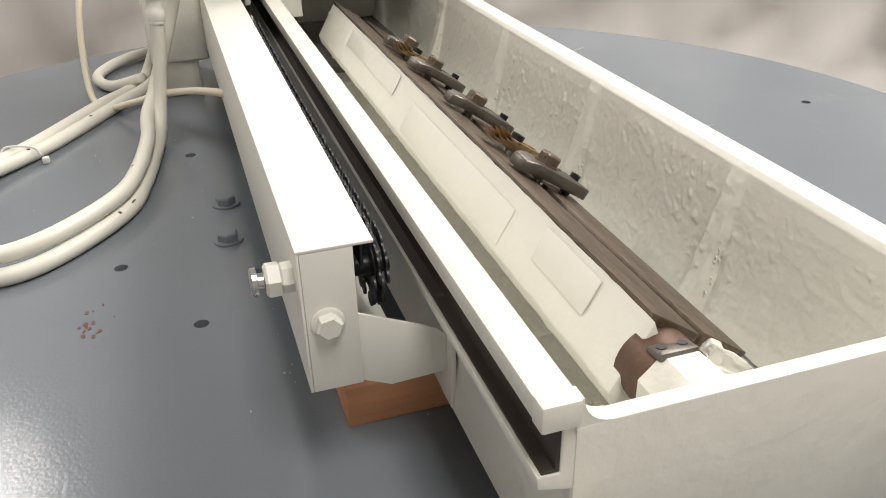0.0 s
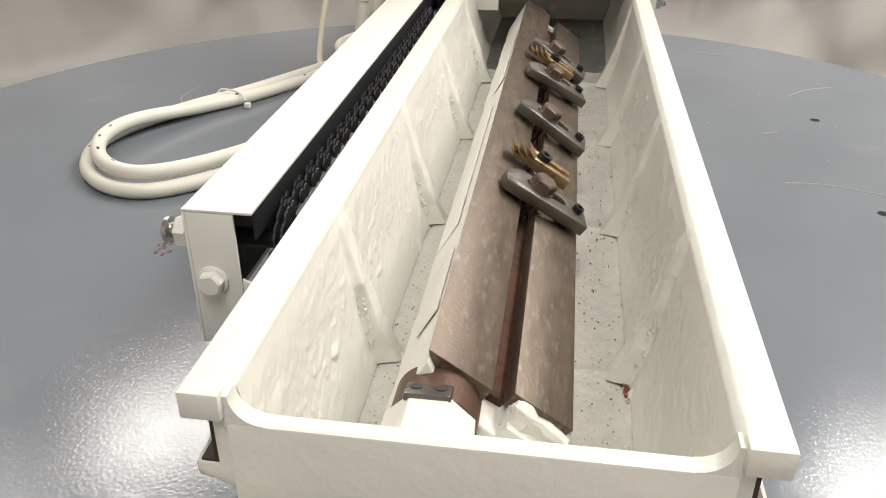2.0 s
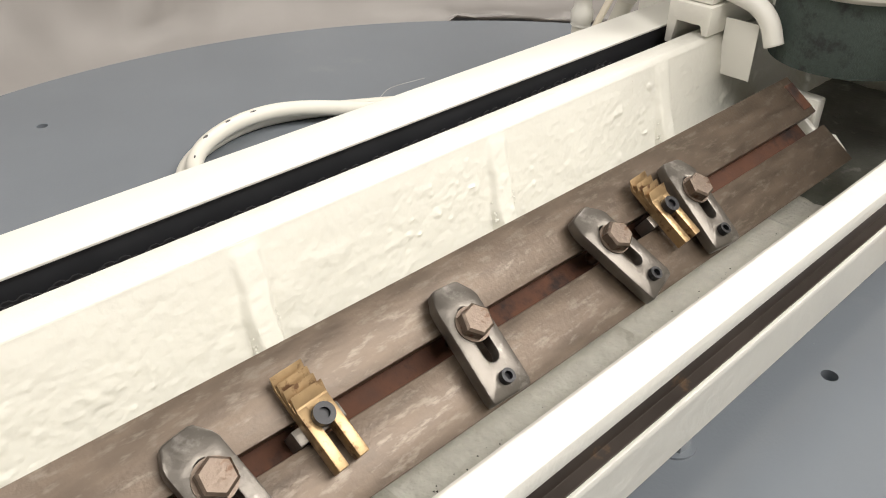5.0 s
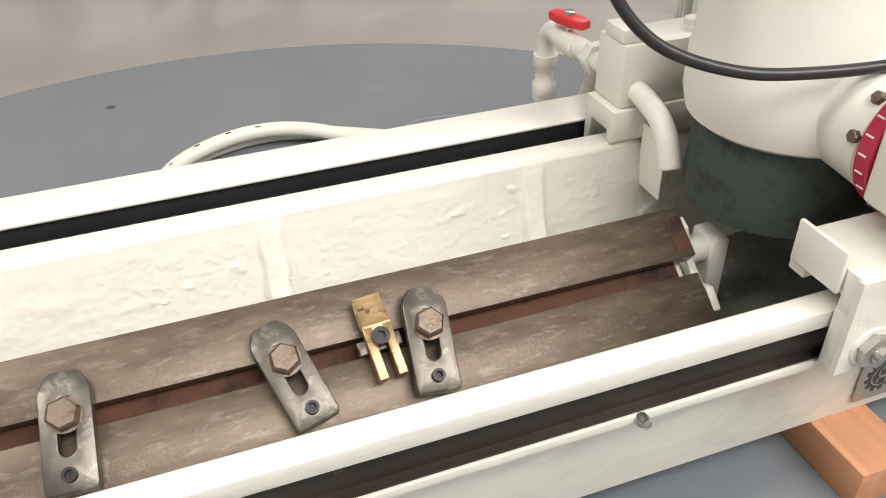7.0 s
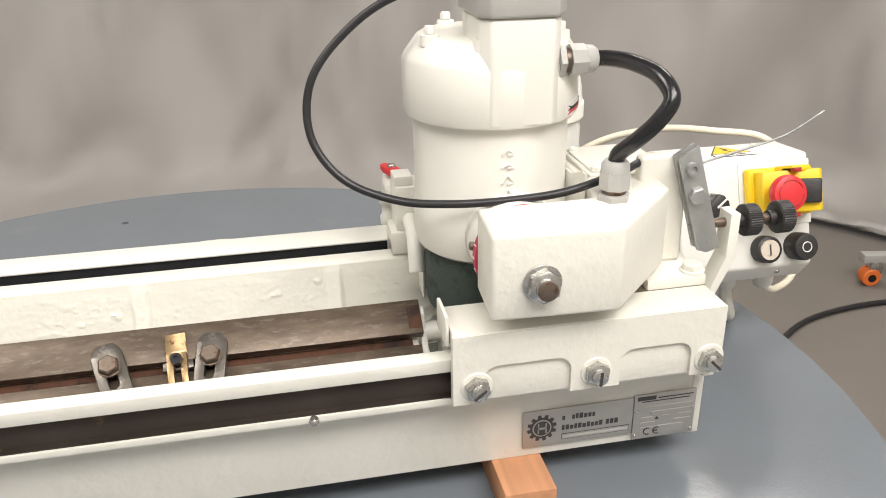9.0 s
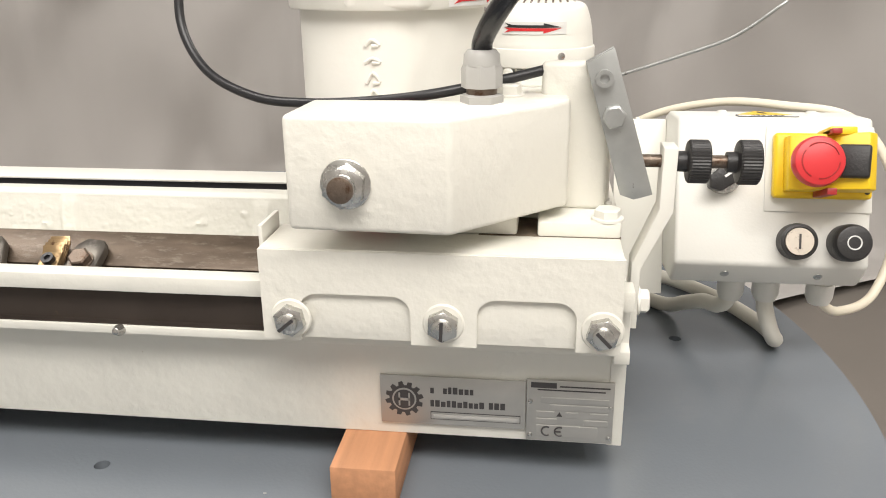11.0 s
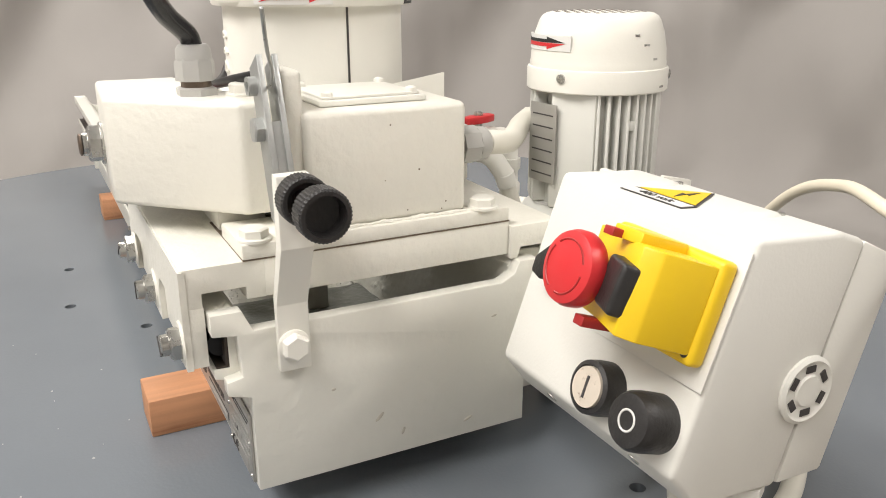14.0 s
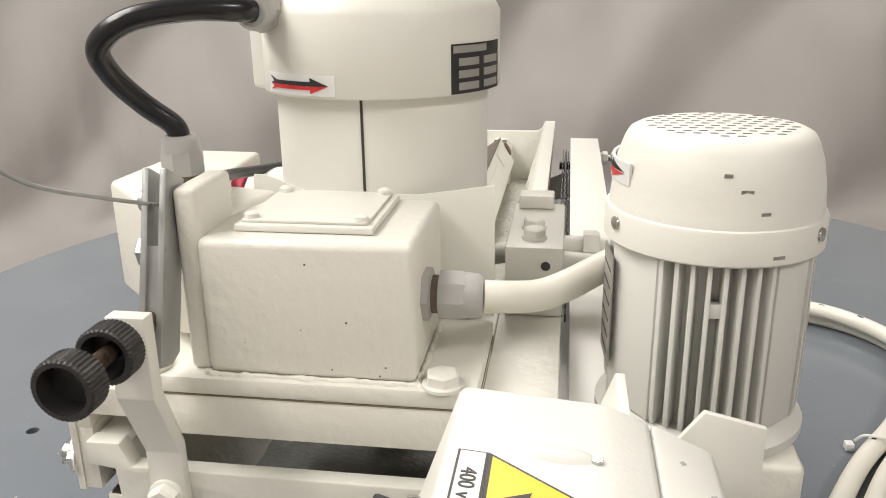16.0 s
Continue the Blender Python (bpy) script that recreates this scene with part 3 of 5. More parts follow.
bearing_block(-0.220, -0.206, 0.109, 0.105, 0.0125, False)


def knife_clamp():
    """Built at the bar's face: x along the bar, y up the slope, z off the face; origin under the bolt."""
    t = thing("knife_clamp", "worn grey steel finger clamp bolted across the knife bar", "clamp", "knife clamps")
    w = 0.0132
    pts = [(w, -0.036), (w, 0.013), (w * 0.93, 0.0165), (w * 0.62, 0.0235), (w * 0.45, 0.0245), (-w * 0.45, 0.0245), (-w * 0.62, 0.0235), (-w * 0.93, 0.0165), (-w, 0.013), (-w, -0.036), (-w * 0.92, -0.0395), (w * 0.92, -0.0395)]
    k = bmesh.new()
    edges = []

    def loop(points):
        vs = [k.verts.new((x, y, 0.004)) for x, y in points]
        return [k.edges.new((vs[i], vs[(i + 1) % len(vs)])) for i in range(len(vs))]

    edges += loop(pts)
    s = [(0.0042 * math.cos(math.pi * i / 6), 0.006 + 0.0042 * math.sin(math.pi * i / 6)) for i in range(7)]
    s += [(0.0042 * math.cos(math.pi * i / 6), -0.017 + 0.0042 * math.sin(math.pi * i / 6)) for i in range(6, 13)]
    edges += loop(s)
    bmesh.ops.triangle_fill(k, edges=edges, use_beauty=True)
    got = bmesh.ops.extrude_face_region(k, geom=list(k.faces))
    up = [v for v in got["geom"] if isinstance(v, bmesh.types.BMVert)]
    bmesh.ops.translate(k, vec=(0, 0, 0.0085), verts=up)
    for v in k.verts:
        v.co.z += 0.0016 - 2.2 * (v.co.y + 0.006) ** 2 * (1.9 if v.co.y > 0 else 1.0)
    bmesh.ops.recalc_face_normals(k, faces=k.faces)
    bev(k, [e for e in k.edges if len(e.link_faces) == 2 and e.calc_face_angle(0) > 0.8], 0.0013, 2)
    part("finger", k, CLAMP, t)
    part("washer", lathe([(0, 0.0125), (0.0096, 0.0125), (0.0096, 0.0140), (0, 0.0140)], 24), BOLTBROWN, t)
    part("bolt", hexhead(0.0089, 0.0070, pose(0, 0, 0.0140, 0, 0, 17)), BOLTBROWN, t, "brown hexagon bolt")
    part("bolt_shank", rod((0, 0, -0.012), (0, 0, 0.013), 0.0042, 14), BOLTBROWN, t)
    part("set_screw", lathe([(0, -0.001), (0.0038, -0.001), (0.0038, 0.0165), (0.0022, 0.0165), (0.0022, 0.0135), (0, 0.0135)], 16, pose(0, -0.0305, 0)), BLACKSTEEL, t, "socket set screw")
    return t


BAR_TURN = Matrix((Vector((1, 0, 0)), -TD, ND)).transposed().to_4x4()


def bar_pose(x, down, spin):
    return Matrix.Translation(on_bar(x, down)) @ BAR_TURN @ Matrix.Rotation(radians(spin), 4, "Z")


clamp = knife_clamp()
clamp.matrix_basis = bar_pose(-0.770, 0.0405, 9)
for x, spin in ((-0.627, -3), (-0.513, 16), (-0.429, -6)):
    copy_thing(clamp, bar_pose(x, 0.0405, spin))


def brass_stop():
    t = thing("brass_stop", "forked brass knife stop with stepped tip and cap screw", "stop", "brass stops")
    for n in range(4):
        tip, low = 0.0225 - 0.0044 * n, 0.0040 + 0.0017 * n
        leaf = [(tip, low + 0.0046), (tip + 0.0012, low + 0.0058), (tip - 0.0040, low + 0.0032), (-0.0010, low + 0.0020), (-0.0010, low + 0.0004), (tip - 0.0042, low + 0.0010)]
        part("tip_leaf", prism(leaf, "x", -0.0086 + 0.0003 * (n % 2), 0.0086 - 0.0003 * (n % 3), 0.0002), BRASS, t)
    for side in (-1, 1):
        a, c = sorted((side * 0.0086, side * 0.0030))
        part("fork_leg", box(a, c, -0.027, 0.0045, 0.004, 0.0122, 0.0006), BRASS, t)
    part("clamp_screw", lathe([(0, -0.010), (0.0028, -0.010), (0.0028, 0.0095), (0.0052, 0.0095), (0.0052, 0.0145), (0.0026, 0.0145), (0.0026, 0.0125), (0, 0.0125)], 18, pose(0, -0.003, 0.002)), BLACKSTEEL, t, "dark socket cap screw")
    part("slide_block", box(-0.013, 0.013, -0.0085, -0.0005, -0.009, 0.0045, 0.0005), CLAMP, t)
    return t


stop = brass_stop()
stop.matrix_basis = bar_pose(-0.718, 0.0375, 4)
copy_thing(stop, bar_pose(-0.458, 0.0375, 4))

# ---- chain guard behind the bed ----
def chain_guard():
    t = thing("chain_guard", "white folded sheet-metal chain guard along the bed's back", "chain guard")
    x0, x1, y0, y1, top = -0.889, -0.022, 0.2315, 0.2720, 0.1530
    part("top_sheet", prism([(y0, top), (y1, top), (y1, top - 0.0018), (y0, top - 0.0018)], "x", x0, x1, 0.0004), SHEET, t)
    part("side_sheet", box(x0, x1, y1 - 0.0016, y1, 0.0645, top - 0.0019, 0.0003), SHEET, t)
    part("end_sheet", box(x0, x0 + 0.0018, y0 + 0.011, y1 - 0.0018, 0.0645, top - 0.002, 0.0003), SHEET, t)
    bolt(t, (x0, 0.2590, 0.1085), (-1, 0, 0), 0.0075, 0.0055, washer=0.0092, material=SHEET)
    part("tension_nut", hexhead(0.0085, 0.007, axis_m((-0.868, y1, 0.128), (0, 1, 0))), SHEET, t)
    part("tension_nut", hexhead(0.0098, 0.0080, axis_m((-0.868, y1 + 0.007, 0.128), (0, 1, 0), 0.3)), SHEET, t)
    stud = [(0, 0), (0.0046, 0), (0.0046, 0.0115), (0.0060, 0.0120), (0.0060, 0.0150), (0.0046, 0.0155), (0.0046, 0.0185), (0.0080, 0.0190), (0.0080, 0.0215), (0.0070, 0.0225), (0, 0.0225)]
    part("tension_stud", lathe(stud, 20, axis_m((-0.868, y1, 0.128), (0, 1, 0))), ZINC, t, "bare steel stud with end collar")
    # bracket to the bed
    part("bracket", prism([(y0 + 0.0110, 0.0645), (y0 + 0.0110, 0.1090), (0.199, 0.0895), (0.1925, 0.083), (0.1925, 0.0585), (0.226, 0.0570)], "x", x0 + 0.002, x0 + 0.0038, 0.0003), SHEET, t)
    part("bracket_flange", box(x0 - 0.004, x0 + 0.014, 0.1890, 0.1925, 0.0345, 0.0900, 0.0005), SHEET, t)
    part("inner_strip", box(x0 + 0.012, x1, 0.2350, 0.2366, 0.1300, 0.1510, 0.0003), GUARDGREY, t, "dark grey inner strip")
    # Blackened face: the dim inside of the guard is put into its colour.
    part("inner_face", box(x0 + 0.04, x1, 0.2660, 0.2680, 0.074, 0.1505, 0.0003), BLACKSTEEL, t, "inner face, blackened for the shade inside the guard")
    part("bottom_strip", box(x0 + 0.04, x1, 0.215, 0.262, 0.066, 0.068, 0.0003), SHEET, t)
    return t


chain_guard()


def drive_chain():
    t = thing("drive_chain", "greasy dark grey roller chain inside the guard", "chain")
    pitch, n = 0.0127, 42
    shape = bmesh.new()
    for z0 in (-0.0022, 0.0022):
        for sx in (-1, 1):
            rod((sx * 0.0042, z0 - 0.0006, 0), (sx * 0.0042, z0 + 0.0006, 0), 0.0046, 10, shape)
    box(-0.0042, 0.0042, -0.0028, -0.0016, -0.003, 0.003, 0, bm=shape)
    box(-0.0042, 0.0042, 0.0016, 0.0028, -0.003, 0.003, 0, bm=shape)
    me = None
    places = []
    cx, cz, cr = -0.853, 0.1185, 0.0195
    for i in range(n):
        places.append((cx + pitch * i, cz + cr - 0.003 * math.sin(math.pi * i / n), 0))
        places.append((cx + pitch * i, cz - cr - 0.004 * math.sin(math.pi * i / n), 0))
    for i in range(4):
        a = 126 + 36 * i
        places.append((cx + cr * math.cos(radians(a)), cz + cr * math.sin(radians(a)), 90 - a))
    for i, (x, z, turn) in enumerate(places):
        if me is None:
            ob = part("link", shape, CHAIN, t)
            me = ob.data
        else:
            ob = new("link", me)
            ob.parent = t
        ob.matrix_basis = pose(x, 0.2255 + (0.0016 if i // 2 % 2 else -0.0016), z, 0, turn, 0)
    k = lathe([(0, -0.002), (0.0165, -0.002), (0.0165, 0.002), (0, 0.002)], 15, axis_m((cx, 0.2255, cz), (0, 1, 0)))
    part("sprocket", k, BLACKSTEEL, t)
    part("sprocket_axle", rod((cx, 0.2165, cz), (cx, 0.2655, cz), 0.006, 14), BLACKSTEEL, t)
    return t


drive_chain()


# ---- stains and scratches on the table ----
def flake(name, x, y, r, material, label, count, spread, seed):
    rnd = random.Random(seed)
    t = thing(name, label, "stain", m=pose(x, y, 0))
    for _ in range(count):
        k = bmesh.new()
        cx, cy = rnd.gauss(0, spread), rnd.gauss(0, spread * 0.6)
        q = r * (0.25 + rnd.random() * 0.9)
        n = 9
        pts = [(cx + q * (0.6 + 0.6 * rnd.random()) * math.cos(2 * math.pi * i / n), cy + 0.6 * q * (0.6 + 0.6 * rnd.random()) * math.sin(2 * math.pi * i / n)) for i in range(n)]
        part("fleck", prism(pts, "z", 0.0, 0.00035, 0), material, t)
    return t


REDSTAIN = mat("dried_red_brown_stain", (0.12, 0.045, 0.04), 0.6, vary=0.4, scale=300)
PALE = mat("pale_scuff", (0.33, 0.33, 0.32), 0.6, vary=0.2, scale=200)
flake("rust_stain", -0.670, 0.407, 0.0036, REDSTAIN, "dried red-brown stain flecks on the table", 14, 0.014, 3)
flake("paint_speck", -0.745, 0.240, 0.0014, PALE, "pale paint specks on the table", 20, 0.10, 7)
flake("paint_speck", -0.20, -0.12, 0.0014, PALE, "pale paint specks on the table", 24, 0.10, 8)
flake("paint_speck", -0.33, 0.35, 0.0014, PALE, "pale paint specks on the table", 24, 0.12, 9)


def scratch(pts):
    ob = finish(tube([(x, y, 0.0001) for x, y in pts], 0.0006, 4, 6), "scratch", PALE)
    return tagged(ob, "thin pale scratch in the table's paint", "scratch")


scratch([(-0.446, -0.165), (-0.444, -0.190), (-0.448, -0.220), (-0.464, -0.260), (-0.470, -0.285)])
scratch([(-0.300, -0.170), (-0.292, -0.190)])
scratch([(-0.150, -0.230), (-0.120, -0.260), (-0.100, -0.300)])
scratch([(0.06, -0.130), (0.05, -0.170), (0.055, -0.200)])
scratch([(-0.30, 0.56), (-0.27, 0.575), (-0.22, 0.57)])

# ---- the carriage on the rails ----
def arc(cx, cz, r, a0, a1, n=6):
    return [(cx + r * math.cos(radians(a0 + (a1 - a0) * i / n)), cz + r * math.sin(radians(a0 + (a1 - a0) * i / n))) for i in range(n + 1)]


def carriage():
    t = thing("carriage", "off-white painted grinder carriage riding on the bed rails", "carriage")
    x0, x1, top = -0.237, -0.0085, 0.1815
    part("front_slide", prism([(-0.0335, 0.1565), (-0.0335, top), (0.016, top), (0.016, 0.1575), (0.004, 0.1575), (0.004, 0.1655), (-0.022, 0.1655), (-0.022, 0.1565)], "x", x0 + 0.0008, x1 - 0.0008, 0.0006), HEAD, t)
    part("cross_plate", box(-0.104, x1 - 0.0006, 0.0155, 0.186, 0.1575, top, 0.0012), HEAD, t)
    part("rear_slide", prism([(0.1862, 0.1545), (0.1862, 0.178), (0.2255, 0.178), (0.2255, 0.1420), (0.2195, 0.1420), (0.2165, 0.1620), (0.1945, 0.1620), (0.1920, 0.1545)], "x", -0.252, x1 + 0.002, 0.0008), HEAD, t)
    # apron with two arched recesses
    ap = part("apron", box(x0 + 0.0008, x1 - 0.0008, -0.0309, -0.0215, 0.1192, 0.1570, 0.0004), HEAD, t)
    bot, up = 0.1185, top - 0.001
    pts = [(x0, bot), (-0.2125, bot)]
    for a, b in ((-0.2125, -0.140), (-0.098, -0.036)):
        r = 0.012
        zt = 0.1515
        if a > -0.2:
            pts += [(a, bot)]
        pts += [(a, zt - r)] + arc(a + r, zt - r, r, 180, 90)[1:] + arc(b - r, zt - r, r, 90, 0) + [(b, bot)]
    pts += [(x1, bot), (x1, up), (x0, up)]
    part("apron_face", prism(pts, "y", -0.0345, -0.0307, 0.0), HEAD, ap)
    for x, z in ((-0.218, 0.134), (-0.119, 0.1345), (-0.020, 0.1335)):
        part("bolt_boss", lathe([(0, 0), (0.0135, 0), (0.0125, 0.0012), (0, 0.0012)], 28, axis_m((x, -0.0345, z), (0, -1, 0))), HEAD, t)
        bolt(t, (x, -0.0357, z), (0, -1, 0), 0.0105, 0.0065, washer=0.0, shank=0.005, name="gib_screw", spin=x * 40, label="zinc gib screw with lock nut", slot=True)
    part("scraper_plate", box(x0 - 0.003, x0 - 0.0002, -0.022, 0.0130, 0.1665, 0.1920, 0.0005), SHEET, t)
    part("wiper_sheet", box(-0.2265, -0.2250, 0.156, 0.186, 0.118, 0.1660, 0.0003), SHEET, t)
    part("end_spacer", box(-0.150, -0.1042, 0.120, 0.186, 0.160, 0.180, 0.001), HEAD, t)
    # dark roller and rod that show in the end gap
    part("roller", rod((-0.050, -0.012, 0.128), (-0.019, -0.012, 0.128), 0.0080, 18), BLACKSTEEL, t, "dark steel roller")
    return t


carriage()


def gear_box():
    t = thing("worm_gear_box", "chunky off-white cast gear housing bolted onto the carriage", "gear housing")
    plan = [(-0.2105, -0.049), (-0.1115, -0.0535), (-0.0435, 0.0165), (-0.0435, 0.0440), (-0.100, 0.060), (-0.113, 0.0105), (-0.2075, 0.0085)]
    k = prism(plan, "z", 0.1985, 0.2680, 0.0035, seg=3)
    part("housing", k, HEAD, t)
    part("foot_plate", prism([(-0.062, 0.003), (-0.009, 0.003), (-0.009, 0.186), (-0.100, 0.186), (-0.100, 0.050), (-0.062, 0.040)], "z", 0.1817, 0.1915, 0.0015), HEAD, t)
    part("neck", box(-0.150, -0.075, 0.004, 0.036, 0.1817, 0.1990, 0.002), HEAD, t)
    part("end_housing", box(-0.102, -0.0145, 0.046, 0.1555, 0.1913, 0.2645, 0.0045, 3), HEAD, t)
    k = tube([(-0.090, 0.1562, 0.1916), (-0.050, 0.1562, 0.1916), (-0.0185, 0.1560, 0.1916), (-0.0140, 0.1520, 0.1916), (-0.0138, 0.1000, 0.1916), (-0.0140, 0.0500, 0.1916), (-0.0160, 0.0462, 0.1916)], 0.0017, 40, 8)
    for v in k.verts:
        v.co += 0.0010 * noise.noise_vector(v.co * 260) + 0.0008 * noise.noise_vector(v.co * 90)
    part("paint_bead", k, HEAD, t, "lumpy paint along the housing's foot")
    part("joint_line", box(-0.1000, -0.0088, 0.0032, 0.1862, 0.1813, 0.1818, 0), JOINT, t, "dirty rust-brown joint line")
    rnd = random.Random(9)
    for i in range(7):
        y, z = rnd.uniform(0.052, 0.150), rnd.uniform(0.195, 0.258)
        part("paint_pit", rod((-0.0150, y, z), (-0.01445, y, z), rnd.uniform(0.0003, 0.0008), 8), JOINT, t)
    lid = part("cover_plate", box(-0.096, -0.028, 0.061, 0.133, 0.2647, 0.2685, 0.0012), SHEET, t, "painted cover plate")
    part("cover_rim", box(-0.0925, -0.0315, 0.0645, 0.1295, 0.2686, 0.2703, 0.0006), SHEET, lid)
    for x, y in ((-0.0885, 0.0685), (-0.0355, 0.0685), (-0.0885, 0.1255), (-0.0355, 0.1255)):
        part("cover_screw", lathe([(0, 0.2703), (0.0038, 0.2703), (0.0036, 0.2725), (0.002, 0.2735), (0, 0.2737)], 14, pose(x, y, 0)), SHEET, lid)
    part("lever_post", box(-0.062, -0.018, 0.0350, 0.0480, 0.1913, 0.2890, 0.0035, 3), HEAD, t)
    for p in ((-0.0175, 0.0130, 0.1915), (-0.0160, 0.1685, 0.1915)):
        bolt(t, p, (0, 0, 1), 0.0088, 0.0058, washer=0.0105, material=WHITE, label="painted hexagon bolt")
    bolt(t, (-0.0835, 0.0290, 0.2678), (0, 0, 1), 0.0088, 0.0062, washer=0.0110, material=WHITE, label="painted hexagon bolt")
    bolt(t, (-0.173, -0.0512, 0.2285), (0, -1, 0.02), 0.0132, 0.0085, washer=0.0150, shank=0.0035, name="pivot_nut", spin=0.4, label="zinc-plated pivot nut")
    part("stud_end", lathe([(0, 0), (0.0078, 0), (0.0078, 0.0012), (0.006, 0.002), (0, 0.002)], 20, axis_m((-0.173, -0.0655, 0.2285), (0, -1, 0))), BOLTBROWN, t)
    part("splash_sheet", prism([(0.043, 0.1917), (0.186, 0.1917), (0.186, 0.272), (0.142, 0.2655), (0.075, 0.2660), (0.050, 0.2755), (0.043, 0.2755)], "x", -0.1072, -0.1058, 0.0002), SHEET, t, "thin painted splash sheet")
    return t


gear_box()

# ---- grinding motor with its cup stone ----
MX, MY = -0.172, 0.108


def grinding_motor():
    t = thing("grinding_motor", "tall off-white cylindrical grinding motor with a dark green cup stone", "motor")
    at = Matrix.Translation((MX, MY, 0))
    part("body", lathe([(0.045, 0.199), (0.060, 0.1985), (0.0655, 0.2025), (0.0685, 0.2150), (0.0685, 0.240), (0.0668, 0.246), (0.0668, 0.330), (0.05, 0.330)], 72, at), WHITE, t)
    part("hood", lathe([(0.066, 0.3205), (0.0735, 0.3205), (0.0745, 0.322), (0.0745, 0.3655), (0.0725, 0.3695), (0.0625, 0.3830), (0.0590, 0.3850), (0, 0.3850)], 72, at), WHITE, t)
    part("seam", box(MX + 0.0660, MX + 0.0672, MY + 0.0015, MY + 0.0030, 0.262, 0.3200, 0), INK, t, "black vertical joint line")
    for a in (118, 200, 250, 330, 30):
        x, y = MX + 0.0585 * math.cos(radians(a)), MY + 0.0585 * math.sin(radians(a))
        part("lug", lathe([(0, 0.379), (0.0085, 0.379), (0.0075, 0.3875), (0, 0.3885)], 14, pose(x, y, 0)), WHITE, t)
        part("hood_bolt", hexhead(0.0045, 0.006, pose(x, y, 0.3885)), WHITE, t)
    # terminal tower on the front
    tw = part("terminal_tower", prism([(-0.197, 0.047), (-0.190, 0.0345), (-0.141, 0.0335), (-0.131, 0.048), (-0.131, 0.085), (-0.150, 0.105), (-0.197, 0.105)], "z", 0.3215, 0.4045, 0.003, seg=3), WHITE, t)
    part("tower_lid", prism([(-0.200, 0.045), (-0.191, 0.0320), (-0.139, 0.0310), (-0.128, 0.046), (-0.128, 0.088), (-0.150, 0.108), (-0.200, 0.108)], "z", 0.4047, 0.4300, 0.003, seg=3), GLAND, tw, "grey lid")
    # casting numbers, worn past reading
    for i, (h, w) in enumerate(((0.004, 0.009), (0.003, 0.010), (0.007, 0.009), (0.007, 0.009))):
        a = radians(-92)
        z = 0.300 - 0.0115 * i
        m = Matrix.Translation((MX + 0.0668 * math.cos(a), MY + 0.0668 * math.sin(a), z)) @ Matrix.Rotation(a + math.pi / 2, 4, "Z")
        k = tube([(-w / 2, 0, -h / 2), (0, -0.0006, h / 2), (w / 2, 0, -h / 3), (0, -0.0005, -h / 2)], 0.0013, 4, 8)
        part("raised_casting_mark", put_in(k, m), WHITE, t)
    # tilting neck to the gear housing, with a crimson scale ring
    part("neck", rod((-0.170, 0.090, 0.232), (-0.168, 0.0185, 0.2240), 0.0390, 48, w=0.004), WHITE, t)
    rg = part("scale_ring", rod((-0.168, 0.0188, 0.2235), (-0.168, 0.0090, 0.2233), 0.0410, 48, w=0.0008), MAGENTA, t, "crimson angle scale ring")
    for a in (150, 165, 180, 195, 210):
        part("scale_tick", rod((-0.168 + 0.0411 * math.cos(radians(a)), 0.0165, 0.2235 + 0.0411 * math.sin(radians(a))), (-0.168 + 0.0411 * math.cos(radians(a)), 0.0115, 0.2235 + 0.0411 * math.sin(radians(a))), 0.0006, 6), STICKER, rg)
    for a in (140, 172):
        bolt(t, (-0.168 + 0.0385 * math.cos(radians(a)), 0.0235, 0.2240 + 0.0385 * math.sin(radians(a))), (math.cos(radians(a)), 0, math.sin(radians(a))), 0.0038, 0.004, material=BOLTBROWN, name="clamp_screw")
    part("spindle", rod((MX, MY, 0.165), (MX, MY, 0.206), 0.030, 32), BLACKSTEEL, t, "dark steel spindle flange")
    part("cup_stone", lathe([(0.0, 0.190), (0.055, 0.2015), (0.0585, 0.199), (0.0590, 0.150), (0.0575, 0.1405), (0.046, 0.1405), (0.044, 0.170), (0, 0.172)], 64, at), GREEN, t, "dark green grinding cup stone")
    # arrow label and rating plate on the hood
    def on_hood(a0, a1, z0, z1, r, name, material, parent, n=8):
        k = bmesh.new()
        rows = []
        for i in range(n + 1):
            a = radians(a0 + (a1 - a0) * i / n)
            rows.append([k.verts.new((MX + q * math.cos(a), MY + q * math.sin(a), z)) for q, z in ((r, z0), (r, z1), (r - 0.0012, z1), (r - 0.0012, z0))])
        for p, q in zip(rows, rows[1:]):
            for j in range(4):
                k.faces.new((p[j], p[(j + 1) % 4], q[(j + 1) % 4], q[j]))
        k.faces.new(rows[0]), k.faces.new(rows[-1])
        return part(name, k, material, parent)
    lb = on_hood(-50, -8, 0.3222, 0.3335, 0.0749, "arrow_label", STICKER, t)
    part("black_arrow", wrap_on(MX, MY, 0.0753, [(-47, 0.3318), (-44, 0.3290), (-47, 0.3276), (-20, 0.3276), (-11, 0.3279), (-20, 0.3322), (-20, 0.3300), (-42, 0.3298)]), BLACK, lb)
    part("red_arrow", wrap_on(MX, MY, 0.0753, [(-47, 0.3238), (-44, 0.3262), (-47, 0.3275), (-20, 0.3275), (-11, 0.3278), (-20, 0.3234), (-20, 0.3255), (-42, 0.3252)]), RED, lb)
    pl = on_hood(44, 82, 0.3212, 0.3490, 0.0749, "rating_plate", BLACK, t)
    on_hood(45, 67, 0.3440, 0.3480, 0.0752, "plate_heading", PLATE, pl)
    for i in range(3):
        on_hood(48, 61, 0.3232 + 0.0068 * i, 0.3275 + 0.0068 * i, 0.0752, "plate_field", PLATE, pl)
